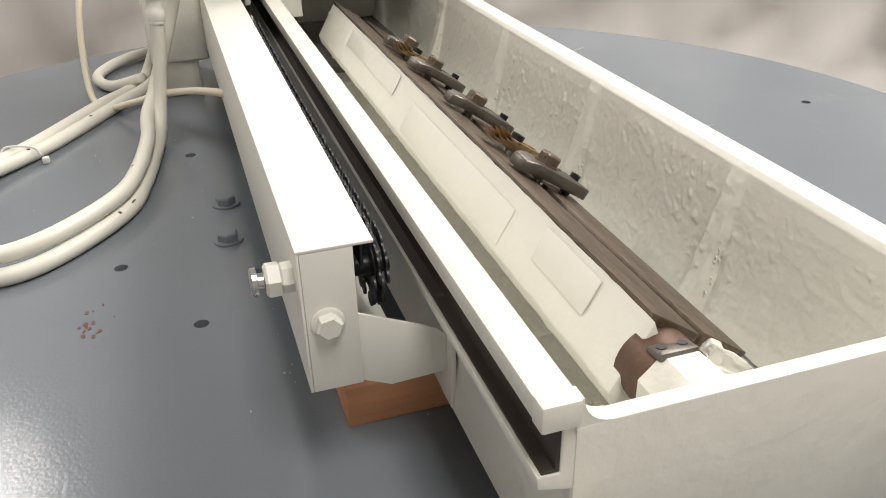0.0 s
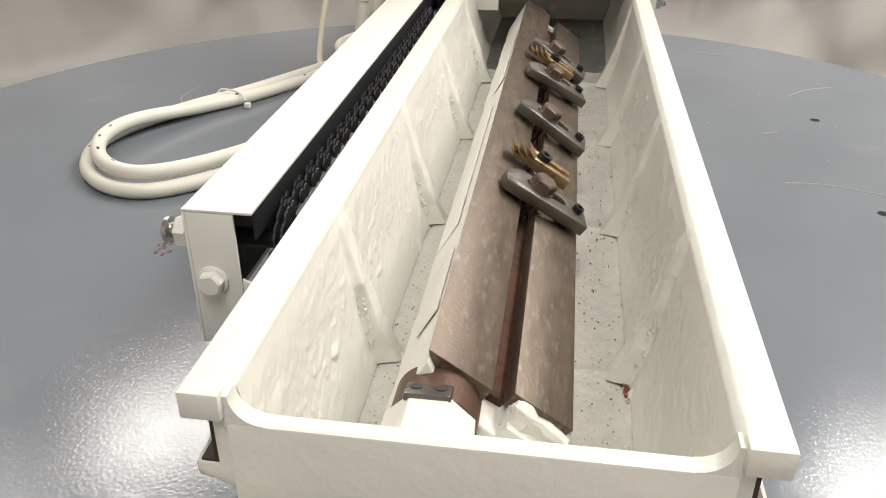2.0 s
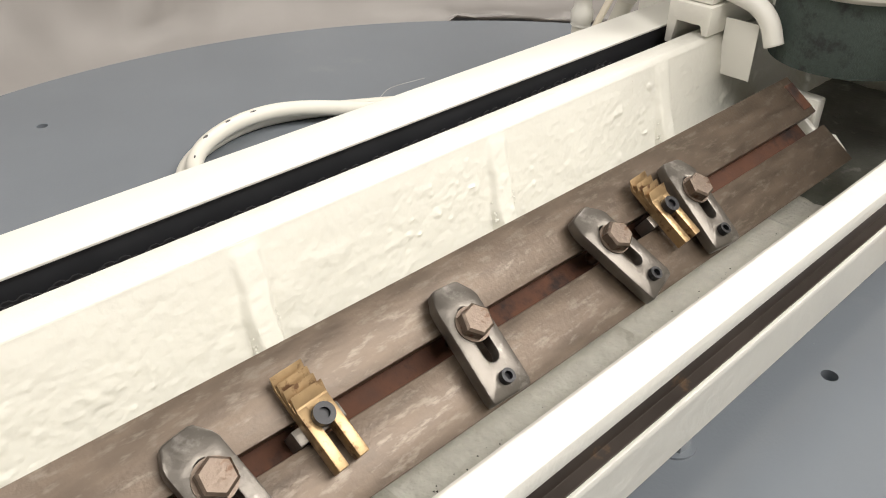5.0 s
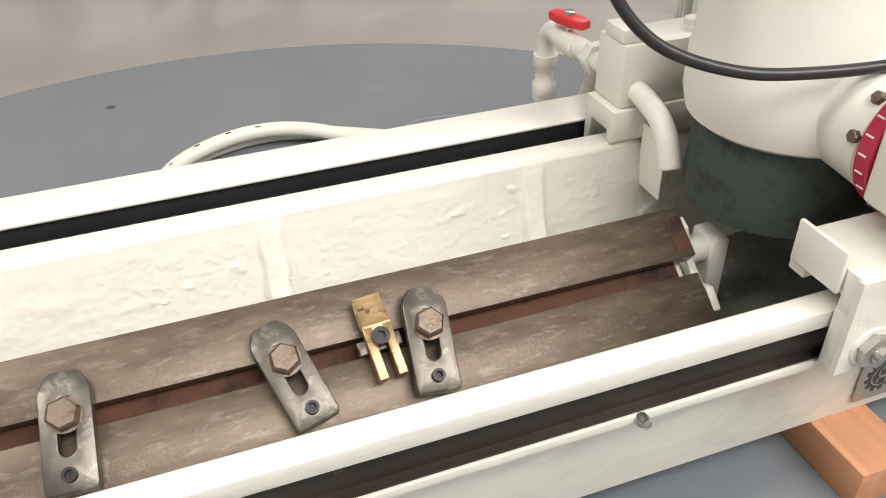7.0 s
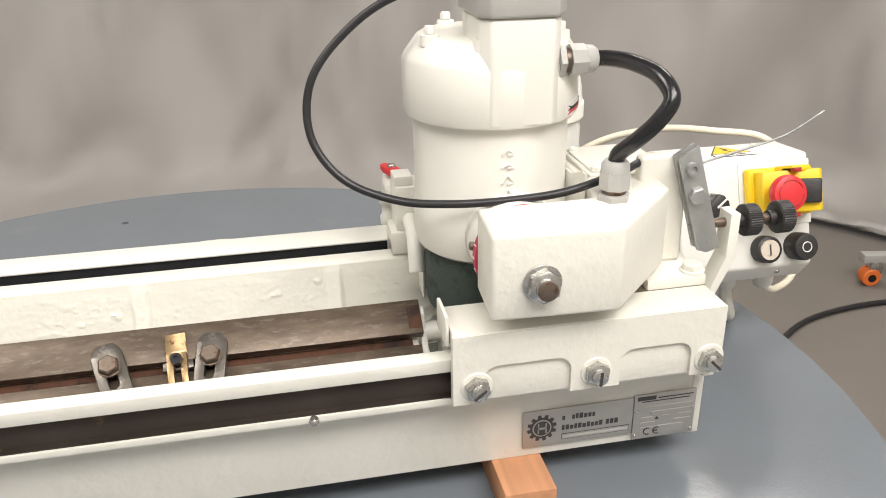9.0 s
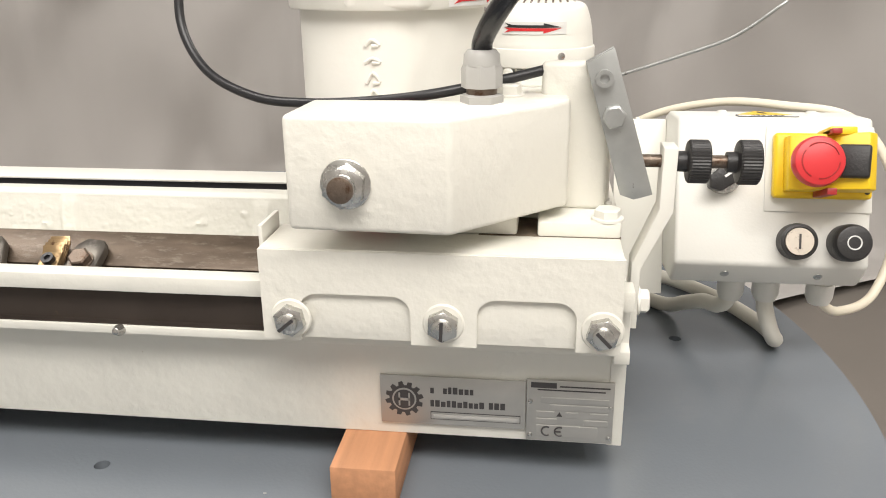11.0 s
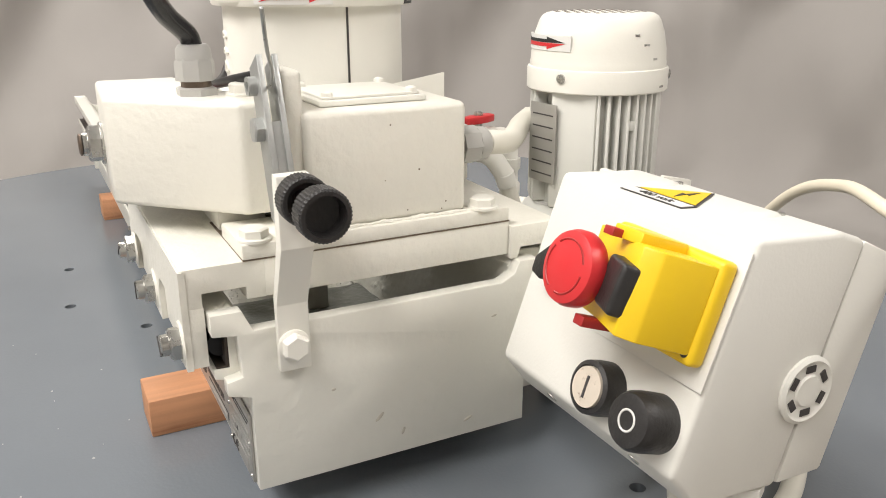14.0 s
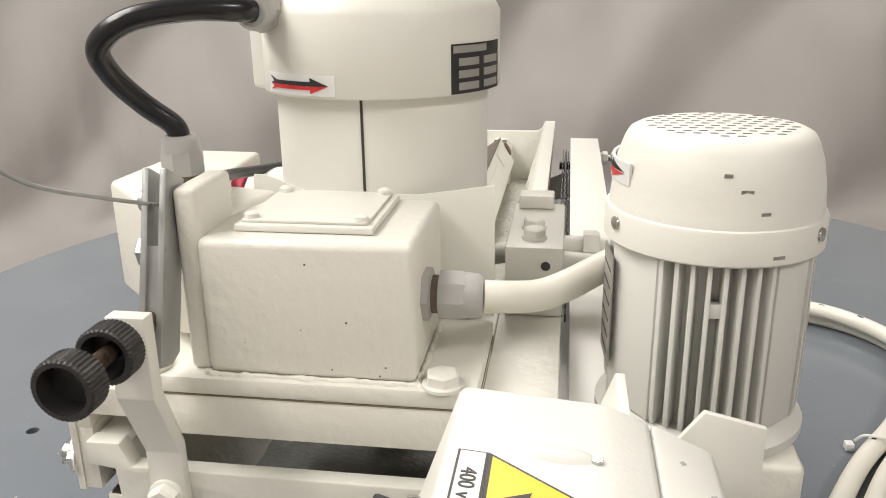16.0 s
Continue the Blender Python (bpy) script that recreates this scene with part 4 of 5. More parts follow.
        on_hood(65, 79, 0.3232 + 0.0068 * i, 0.3275 + 0.0068 * i, 0.0752, "plate_field", PLATE, pl)
    return t


grinding_motor()


# ---- cable glands and hoses on the head ----
def cable_gland(name, p, d, r, label, long=1.0):
    t = thing("cable_gland", label, "cable gland", "cable glands", m=axis_m(p, d))
    part("lock_nut", hexhead(r * 1.12, 0.0055), GLAND if "grey" in label else WHITE, t)
    part("thread", lathe([(0, 0.004), (r * 0.80, 0.004), (r * 0.80, 0.010), (0, 0.010)], 20), BOLTBROWN, t)
    k = lathe([(0, 0.0095), (r * 1.06, 0.0095), (r * 1.06, 0.0095 + 0.011 * long), (r * 0.95, 0.0095 + 0.014 * long), (0, 0.0095 + 0.014 * long)], 8)
    part("cap_nut", k, GLAND, t)
    part("dome", lathe([(0, 0.0225 * long), (r * 0.95, 0.0225 * long), (r * 0.92, 0.029 * long), (r * 0.72, 0.032 * long), (0, 0.032 * long)], 20), GLAND, t)
    return t


cable_gland("box", (-0.0985, 0.003, 0.2678), (0, 0, 1), 0.0120, "grey nylon cable gland on the gear housing")
cable_gland("tower", (-0.1325, 0.052, 0.3685), (1, 0, 0), 0.0120, "grey nylon cable gland on the motor tower")
cable_gland("end", (-0.042, 0.1545, 0.2300), (0, 1, 0), 0.0125, "grey nylon cable gland on the gear housing end")


def run(name, pts, r, material, label, category, per=10):
    return tagged(finish(tube(pts, r, per), name, material, smooth=180), label, category)


run("motor_hose", [(-0.102, 0.052, 0.3685), (-0.092, 0.045, 0.3695), (-0.0825, 0.022, 0.3700), (-0.073, -0.006, 0.3650), (-0.0700, -0.023, 0.3520), (-0.079, -0.023, 0.3360), (-0.0905, -0.013, 0.3190), (-0.0975, 0.000, 0.3060), (-0.0985, 0.003, 0.2985)],
    0.0064, BLACKHOSE, "glossy black sleeved hose from motor tower to gear housing", "hose")
run("control_cable", [(-0.0615, 0.0400, 0.2830), (-0.085, 0.030, 0.2785), (-0.130, 0.022, 0.2700), (-0.172, 0.029, 0.2640), (-0.220, 0.042, 0.2600), (-0.264, 0.058, 0.2615), (-0.305, 0.075, 0.2780), (-0.327, 0.090, 0.3120), (-0.322, 0.100, 0.3550), (-0.290, 0.105, 0.3920), (-0.250, 0.100, 0.4170), (-0.200, 0.080, 0.4280)],
    0.0034, BLACKRUB, "thin black rubber cable looped from the tower to the lever post", "cable")
run("white_conduit", [(-0.042, 0.185, 0.2300), (-0.046, 0.197, 0.2285), (-0.058, 0.214, 0.2255), (-0.074, 0.230, 0.2265), (-0.092, 0.246, 0.2295), (-0.100, 0.260, 0.2340)], 0.0085, HOSE, "white plastic conduit from the gear housing to the feed motor", "conduit")
run("coolant_spout", [(-0.2325, 0.190, 0.1900), (-0.2328, 0.176, 0.1880), (-0.2335, 0.158, 0.1830), (-0.2345, 0.145, 0.1730), (-0.2350, 0.137, 0.1560)], 0.0079, WHITE, "bent white coolant spout over the stone", "spout")


# ---- trip lever and stop arm ----
def trip_lever():
    t = thing("trip_lever", "galvanised steel fork lever bolted to the gear housing post", "lever")
    m = Matrix.Translation((-0.0255, 0.0135, 0.2905)) @ Matrix.Rotation(radians(-17), 4, "Y")
    strip = [(-0.0095, -0.086), (-0.0095, 0.002), (0.0095, 0.006), (0.0105, -0.0915), (-0.002, -0.0915)]
    for y0, y1 in ((0.0085, 0.0120), (0.0175, 0.0210)):
        part("fork_plate", prism(strip, "y", y0, y1, 0.0006, m=m), GALV, t)
    part("spacer", prism([(-0.008, -0.080), (-0.008, -0.032), (0.008, -0.032), (0.008, -0.085)], "y", 0.0120, 0.0175, 0, m=m), GALV, t)
    b = lathe([(0, 0), (0.0055, 0), (0.0055, 0.005), (0.003, 0.005), (0.003, 0.003), (0, 0.003)], 18, axis_m(m @ Vector((-0.001, 0.0085, -0.010)), (0, -1, 0)))
    part("socket_screw", b, GALV, t)
    bolt(t, m @ Vector((-0.001, 0.0085, -0.035)), (0, -1, 0), 0.0078, 0.0055, material=GALV)
    return t


trip_lever()
run("lever_wire", [(-0.0260, 0.0285, 0.2785), (-0.010, 0.0275, 0.2830), (0.020, 0.020, 0.2940), (0.050, 0.010, 0.3070), (0.075, 0.002, 0.3270)], 0.0010, GALV, "thin bare steel wire from the trip lever", "wire", 6)


def stop_arm():
    t = thing("stop_arm", "white painted cranked stop arm bolted to the bed's end", "stop arm")
    prof = [(0.0004, 0.113), (0.0064, 0.113), (0.0064, 0.156), (0.0245, 0.196), (0.0245, 0.238), (0.0155, 0.238), (0.0155, 0.198), (0.0004, 0.160)]
    part("arm", prism(prof, "y", 0.0170, 0.0365, 0.0007), SHEET, t)
    bolt(t, (0.0064, 0.0260, 0.130), (1, 0, 0), 0.0085, 0.0062, washer=0.0098, material=SHEET, spin=0.5)
    part("stop_screw", rod((-0.005, 0.0270, 0.2275), (0.062, 0.0270, 0.2275), 0.0042, 18), BOLTBROWN, t, "threaded steel stop screw")
    for x, r in ((0.0250, 0.0135), (0.0560, 0.0138)):
        k = bmesh.new()
        n = 84
        rings = []
        prof = [(0.0, 0, 0), (0.0065, 0, 0), (0.0068, 0.006, 0), (r - 0.0012, 0.0068, 1), (r, 0.0080, 1), (r, 0.0190, 1), (r - 0.001, 0.0200, 1), (r - 0.0028, 0.0200, 0), (r - 0.0034, 0.0100, 0), (0, 0.0095, 0)]
        for q, z, knurl in prof:
            if q < 1e-6:
                rings.append([k.verts.new((x + z, 0.0270, 0.2275))] )
            else:
                rings.append([k.verts.new((x + z, 0.0270 + (q + (0.0005 if (i % 2 and knurl) else 0)) * math.cos(2 * math.pi * i / n), 0.2275 + (q + (0.0005 if (i % 2 and knurl) else 0)) * math.sin(2 * math.pi * i / n))) for i in range(n)])
        for p, q in zip(rings, rings[1:]):
            for i in range(n):
                j = (i + 1) % n
                if len(p) == 1:
                    k.faces.new((p[0], q[i], q[j]))
                elif len(q) == 1:
                    k.faces.new((p[i], p[j], q[0]))
                else:
                    k.faces.new((p[i], p[j], q[j], q[i]))
        part("knurled_knob", k, KNOB, t, "black knurled knob")
    return t


stop_arm()

# ---- smudges on the bed's end ----
def smudge(y, z, w, h, turn):
    k = lathe([(0, 0), (1, 0), (0.8, 0.0003), (0, 0.0003)], 12, axis_m((0.0, y, z), (1, 0, 0), turn) @ Matrix.Diagonal((w, h, 1, 1)))
    return tagged(finish(k, "smudge", SMUDGE), "faint brown-grey smudge on the bed's painted end", "stain", "smudges on the bed's end")


for spec in ((0.083, 0.062, 0.0042, 0.0014, 0.8), (0.100, 0.047, 0.0030, 0.0012, 1.2), (0.150, 0.043, 0.0040, 0.0010, 0.4), (0.052, 0.090, 0.0016, 0.0010, 0.1), (0.170, 0.118, 0.0022, 0.0008, 0.2)):
    smudge(*spec)

# ---- coolant valve ----
def coolant_valve():
    t = thing("coolant_valve", "white painted coolant block with pipe elbow and red lever tap", "valve")
    part("block", box(-0.246, -0.140, 0.1895, 0.2260, 0.1785, 0.2245, 0.0015), WHITE, t)
    part("end_cap", box(-0.2465, -0.2280, 0.1930, 0.2180, 0.2247, 0.2345, 0.0012), WHITE, t)
    for x, y in ((-0.160, 0.207), (-0.182, 0.206)):
        bolt(t, (x, y, 0.2245), (0, 0, 1), 0.0075, 0.005, washer=0.0082, material=WHITE)
    part("drilled_hole", rod((-0.1402, 0.2150, 0.2125), (-0.1396, 0.2150, 0.2125), 0.0030, 14), INK, t)
    part("pipe", rod((-0.236, 0.2255, 0.1950), (-0.236, 0.3080, 0.1930), 0.0080, 20), WHITE, t)
    part("union_nut", hexhead(0.0125, 0.012, axis_m((-0.236, 0.240, 0.1950), (0, 1, 0))), WHITE, t)
    part("tap_body", rod((-0.236, 0.272, 0.1920), (-0.236, 0.305, 0.1920), 0.0095, 20, w=0.002), WHITE, t)
    part("tap_stem", rod((-0.236, 0.290, 0.200), (-0.236, 0.290, 0.2100), 0.0040, 12), ZINC, t)
    part("tap_handle", prism([(-0.022, -0.006), (-0.008, -0.009), (0.008, -0.009), (0.022, -0.006), (0.022, 0.006), (0.008, 0.009), (-0.008, 0.009), (-0.022, 0.006)], "z", 0.0, 0.0085, 0.002, m=pose(-0.236, 0.290, 0.2060, 0, 0, 108) @ Matrix.Scale(0.85, 4)), RED, t, "red butterfly tap handle")
    part("handle_nut", hexhead(0.0045, 0.004, pose(-0.236, 0.290, 0.2130)), ZINC, t)
    part("elbow", tube([(-0.236, 0.304, 0.1920), (-0.236, 0.317, 0.1915), (-0.236, 0.3260, 0.1830), (-0.236, 0.3270, 0.168)], 0.0080, 6, 18), WHITE, t)
    part("union_nut", lathe([(0, 0.130), (0.0090, 0.130), (0.0105, 0.133), (0.0105, 0.142), (0.0082, 0.145), (0.0082, 0.155), (0.0105, 0.158), (0.0105, 0.168), (0, 0.168)], 20, pose(-0.236, 0.327, 0)), WHITE, t)
    # branch for the second hose
    part("branch", tube([(-0.216, 0.2258, 0.1880), (-0.212, 0.262, 0.1860), (-0.205, 0.285, 0.1800), (-0.200, 0.300, 0.1600)], 0.0095, 6, 16), WHITE, t)
    return t


coolant_valve()
ZT = 0.0082


def scuffed_hose(pts, r, material, label, category, per, seed=1):
    t = run("coolant_hose", pts, r, material, label, category, per)
    rnd = random.Random(int(abs(pts[0][0]) * 1000))
    path = spline(pts, per)
    part("hose_collar", rod(path[0], path[3], r + 0.0016, 18, w=0.0008), WHITE, t)
    for i in range(8):
        n = rnd.randrange(len(path) // 4, len(path) - 12)
        d = (path[n + 1] - path[n]).normalized()
        up = (Vector((rnd.uniform(-0.6, 0.6), rnd.uniform(-0.6, 0.6), 1)))
        up = (up - d * up.dot(d)).normalized()
        m = Matrix((d, up.cross(d), up)).transposed().to_4x4()
        m.translation = path[n] + up * (r - 0.0006)
        k = bmesh.new()
        bmesh.ops.create_icosphere(k, subdivisions=2, radius=1, matrix=m @ Matrix.Diagonal((rnd.uniform(0.002, 0.007), rnd.uniform(0.0008, 0.0022), 0.0009, 1)))
        part("scuff_mark", k, INK, t, "dark scuff mark")
    return t


scuffed_hose([(-0.236, 0.327, 0.1400), (-0.237, 0.331, 0.090), (-0.246, 0.339, 0.040), (-0.285, 0.346, 0.0120), (-0.340, 0.353, ZT), (-0.414, 0.364, ZT), (-0.481, 0.381, ZT), (-0.543, 0.425, ZT), (-0.577, 0.470, ZT), (-0.572, 0.518, ZT), (-0.533, 0.561, ZT), (-0.470, 0.585, ZT), (-0.410, 0.578, ZT), (-0.327, 0.534, ZT), (-0.254, 0.484, ZT), (-0.140, 0.420, ZT), (-0.070, 0.365, 0.014), (-0.045, 0.338, 0.055)],
    0.0080, HOSE, "cream plastic coolant hose looped on the table, scuffed", "hose", 12)
scuffed_hose([(-0.200, 0.298, 0.1640), (-0.205, 0.318, 0.110), (-0.222, 0.345, 0.045), (-0.265, 0.357, 0.0280), (-0.330, 0.358, 0.0242), (-0.414, 0.368, 0.0238), (-0.478, 0.386, 0.0238), (-0.537, 0.430, 0.0238), (-0.567, 0.473, 0.0236), (-0.561, 0.512, 0.0230), (-0.525, 0.550, 0.0225), (-0.470, 0.572, 0.022), (-0.412, 0.563, 0.020), (-0.334, 0.517, 0.011), (-0.262, 0.465, ZT), (-0.150, 0.400, ZT), (-0.085, 0.345, 0.020), (-0.070, 0.325, 0.060)],
    0.0080, HOSE, "cream plastic coolant hose looped on the table, scuffed", "hose", 12)
tie = thing("cable_tie", "white plastic tie binding the two coolant hoses", "cable tie")
part("strap", tube([(-0.291, 0.518, 0.010), (-0.286, 0.510, 0.0185), (-0.296, 0.482, 0.0185), (-0.301, 0.474, 0.010)], 0.0013, 6, 8), STICKER, tie)
part("buckle", box(-0.306, -0.298, 0.467, 0.474, 0.0005, 0.0075, 0.001), STICKER, tie)
run("sensor_cable", [(-0.383, 0.2690, 0.080), (-0.350, 0.280, 0.074), (-0.290, 0.305, 0.060), (-0.230, 0.338, 0.0420), (-0.190, 0.375, 0.0230), (-0.140, 0.415, 0.0060), (-0.100, 0.430, 0.030), (-0.030, 0.425, 0.120), (0.040, 0.400, 0.185), (0.110, 0.362, 0.212), (0.170, 0.322, 0.216), (0.225, 0.300, 0.208), (0.258, 0.280, 0.165), (0.262, 0.256, 0.105), (0.240, 0.228, 0.060), (0.208, 0.212, 0.050), (0.191, 0.210, 0.058), (0.188, 0.210, 0.068)],
    0.0042, CREAM, "cream cable from the chain guard round to the control box", "cable", 10)

# ---- feed motor ----
FX, FY = -0.069, 0.2995


def feed_motor():
    t = thing("feed_motor", "off-white finned electric feed motor standing behind the bed", "motor")
    at = Matrix.Translation((FX, FY, 0))
    part("flange", lathe([(0, 0.1565), (0.052, 0.1565), (0.054, 0.159), (0.054, 0.164), (0.047, 0.170), (0, 0.170)], 48, at), ALU, t)
    part("core", lathe([(0, 0.170), (0.0395, 0.170), (0.0395, 0.262), (0, 0.262)], 48, at), ALU, t)
    n = 42
    me = None
    for i in range(n):
        a = 360 * i / n
        if 262 < a < 324 or 176 < a < 214 or 28 < a < 58:
            continue
        m = at @ Matrix.Rotation(radians(a), 4, "Z")
        if me is None:
            ob = part("fin", prism([(0.039, 0.171), (0.0492, 0.171), (0.0503, 0.176), (0.0503, 0.262), (0.039, 0.262)], "y", -0.0011, 0.0011, 0.0003), ALU, t)
            me = ob.data
        else:
            ob = new("fin", me)
            ob.parent = t
        ob.matrix_basis = m
    part("flat_panel", box(0.036, 0.0475, -0.0175, 0.0175, 0.171, 0.262, 0.002, m=at @ Matrix.Rotation(radians(-57), 4, "Z")), ALU, t)
    part("flat_panel", box(0.040, 0.0495, -0.0090, 0.0090, 0.171, 0.262, 0.001, m=at @ Matrix.Rotation(radians(195), 4, "Z")), ALU, t)
    part("flat_panel", box(0.038, 0.0485, -0.0120, 0.0120, 0.171, 0.262, 0.002, m=at @ Matrix.Rotation(radians(43), 4, "Z")), ALU, t)
    part("fin_bridge", box(0.0430, 0.0490, -0.0040, 0.0040, 0.232, 0.239, 0.0005, m=at @ Matrix.Rotation(radians(-4.5), 4, "Z")), ALU, t)
    pl = part("rating_plate", box(0.0498, 0.0508, -0.0155, 0.0155, 0.190, 0.250, 0.0003, m=at @ Matrix.Rotation(radians(274), 4, "Z")), PLATE, t, "aluminium rating plate")
    for i in range(6):
        part("plate_line", box(0.0508, 0.0511, -0.012, 0.012, 0.196 + 0.009 * i, 0.1970 + 0.009 * i, 0, m=at @ Matrix.Rotation(radians(274), 4, "Z")), INK, pl)
    cap = part("fan_cowl", lathe([(0.045, 0.2585), (0.0525, 0.2585), (0.0535, 0.2595), (0.0535, 0.2740), (0.0530, 0.2752), (0.0516, 0.2756), (0.0515, 0.2790), (0.0512, 0.2800), (0.0505, 0.2890), (0.0484, 0.3000), (0.0455, 0.3085), (0.0432, 0.3122), (0.0400, 0.3140), (0.0360, 0.3148), (0, 0.3152)], 64, at), WHITE, t, "white fan cowl with slotted top")
    slot = None
    for row in range(-5, 6):
        for col in range(-5, 6):
            x, y = 0.0066 * row, 0.0074 * (col + 0.5 * (row % 2))
            if math.hypot(x, y) > 0.0345:
                continue
            if slot is None:
                ob = part("vent_slot", lathe([(0, 0), (0.0022, 0), (0.0022, 0.0004), (0, 0.0004)], 10, Matrix.Diagonal((0.52, 1.0, 1, 1))), BOLTBROWN, cap)
                slot = ob.data
            else:
                ob = new("vent_slot", slot)
                ob.parent = cap
            ob.matrix_basis = Matrix.Translation((FX + x, FY + y, 0.31495 - 0.0004 * math.hypot(x, y) / 0.036))
    for a in (-66, 54, 180):
        part("cowl_screw", lathe([(0, 0), (0.0035, 0), (0.0032, 0.0016), (0, 0.0024)], 14, at @ Matrix.Rotation(radians(a), 4, "Z") @ axis_m((0.0532, 0, 0.2695), (1, 0, 0))), ZINC, cap)
    # chips in the paint
    for a, z, w in ((6, 0.293, 0.0028), (16, 0.283, 0.0022), (24, 0.263, 0.0030), (-4, 0.300, 0.0018)):
        r = 0.0534 if z < 0.28 else 0.0512 - max(0.0, z - 0.281) * 0.13
        part("paint_chip", box(r - 0.0008, r + 0.00015, -w, w, z - 0.0008, z + 0.0008, 0, m=at @ Matrix.Rotation(radians(a), 4, "Z")), ZINC, cap)
    lb = part("arrow_label", wrap_on(FX, FY, 0.0512, [(-128, 0.2885), (-60, 0.2885), (-60, 0.2995), (-128, 0.2995)], thick=0.0015), STICKER, cap, "white label with red and black arrow")
    part("black_arrow", wrap_on(FX, FY, 0.0515, [(-125, 0.2985), (-120, 0.2957), (-125, 0.2943), (-84, 0.2943), (-65, 0.2945), (-84, 0.2984), (-84, 0.2966), (-116, 0.2966)]), BLACK, lb)
    part("red_arrow", wrap_on(FX, FY, 0.0515, [(-125, 0.2897), (-120, 0.2925), (-125, 0.2940), (-84, 0.2940), (-65, 0.2938), (-84, 0.2895), (-84, 0.2914), (-116, 0.2914)]), RED, lb)
    part("gearbox", box(-0.118, -0.020, 0.2700, 0.3460, 0.048, 0.1563, 0.004, 3), HEAD, t)
    part("mounting_plate", box(-0.0205, -0.0165, 0.2000, 0.2695, 0.046, 0.1560, 0.001), HEAD, t)
    part("mounting_web", box(-0.090, -0.0206, 0.1965, 0.2290, 0.046, 0.070, 0.002), HEAD, t)
    part("foot", box(-0.110, -0.030, 0.285, 0.335, 0.0, 0.0479, 0.003), HEAD, t)
    return t


feed_motor()

# ---- control box ----
PN, PV = Vector((0, -0.943, 0.334)), Vector((0, -0.334, -0.943))
P0 = Vector((0.049, 0.187, 0.228))


def panel_m(u, v, out=0.0, spin=0.0):
    """A pose on the control panel: x to its side, y up the panel, z out of it; u from its corner, v down from its top edge."""
    turn = Matrix((Vector((1, 0, 0)), -PV, PN)).transposed().to_4x4()
    return Matrix.Translation(P0 + Vector((u, 0, 0)) + PV * v + PN * out) @ turn @ Matrix.Rotation(radians(spin), 4, "Z")


def control_box():
    t = thing("control_box", "light grey switch box with sloping panel, buttons and emergency stop", "control box")
    prof = [(0.187, 0.228), (0.243, 0.2235), (0.262, 0.2165), (0.2465, 0.1700), (0.2200, 0.0880), (0.164, 0.0925), (0.147, 0.115)]
    body = part("lid_half", prism(prof, "x", 0.049, 0.2015, 0.0035, seg=3), GREYBOX, t)
    base = [(0.2622, 0.2160), (0.2860, 0.2050), (0.2900, 0.1950), (0.2560, 0.0870), (0.2225, 0.0880)]
    part("base_half", prism(base, "x", 0.0500, 0.2005, 0.002), GREYBOX, t)
    part("mounting_bracket", prism([(0.1985, 0.066), (0.2030, 0.066), (0.2550, 0.214), (0.2505, 0.214)], "x", 0.004, 0.0488, 0.0006), SHEET, t, "white flat mounting bracket")
    part("bracket_arm", prism([(0.1985, 0.066), (0.2030, 0.066), (0.2240, 0.126), (0.2195, 0.126)], "x", -0.0165, 0.0043, 0.0006), SHEET, t)
    part("rear_bracket", prism([(0.272, 0.190), (0.2865, 0.210), (0.312, 0.204), (0.312, 0.110), (0.250, 0.100)], "x", 0.0255, 0.0290, 0.0005), SHEET, t)
    # yellow lockable switch with its red mushroom
    part("switch_surround", box(-0.041, 0.042, -0.035, 0.034, 0.0001, 0.0016, 0.0006, m=panel_m(0.1105, 0.0410)), GREYBOX, t)
    m = panel_m(0.1115, 0.0390)
    yl = part("switch_housing", box(-0.0375, 0.0375, -0.0265, 0.0255, 0.0015, 0.0120, 0.003, 3, m=m), YELLOW, t, "yellow plastic switch housing")
    part("housing_dome", prism([(-0.031, 0.0118), (-0.031, 0.028), (-0.010, 0.0335), (0.0, 0.0375), (0.0215, 0.0470), (0.0290, 0.0400), (0.0355, 0.0118)], "y", -0.0215, 0.0215, 0.0012, m=m), YELLOW, yl)
    part("hinge_block", box(-0.006, 0.014, 0.0200, 0.0262, 0.0118, 0.042, 0.001, m=m), YELLOW, yl)
    part("latch", box(-0.006, 0.001, 0.0200, 0.0240, 0.0250, 0.0480, 0.0005, m=m), DARKRED, yl, "dark red latch")
    part("latch", box(-0.008, -0.001, -0.0260, -0.0210, 0.0120, 0.0460, 0.0005, m=m), DARKRED, yl, "dark red latch")
    part("start_cap", box(-0.0112, 0.0112, -0.0125, 0.0125, -0.006, 0.0040, 0.0022, 3, m=panel_m(0.1225, 0.0395, 0.0450, -3) @ Matrix.Rotation(radians(-23), 4, "Y")), KNOB, yl, "black start button cap")
    part("cover_screw", rod(panel_m(0.1445, 0.0600, 0.0116) @ Vector((0, 0, 0)), panel_m(0.1445, 0.0600, 0.0126) @ Vector((0, 0, 0)), 0.0020, 10), INK, yl)
    mm = panel_m(0.0955, 0.0405, 0.0350)
    mu = part("stop_mushroom", lathe([(0, 0), (0.0105, 0), (0.0105, 0.0070), (0.0182, 0.0085), (0.0191, 0.0105), (0.0191, 0.0150), (0.0178, 0.0185), (0.0140, 0.0200), (0, 0.0205)], 44, mm), RED, t, "red emergency-stop mushroom")
    for a0, a1 in ((20, 130), (145, 240), (265, 355)):
        k = tube([(0.0135 * math.cos(radians(a0 + (a1 - a0) * i / 6)), 0.0135 * math.sin(radians(a0 + (a1 - a0) * i / 6)), 0.0200) for i in range(7)], 0.0006, 3, 6)
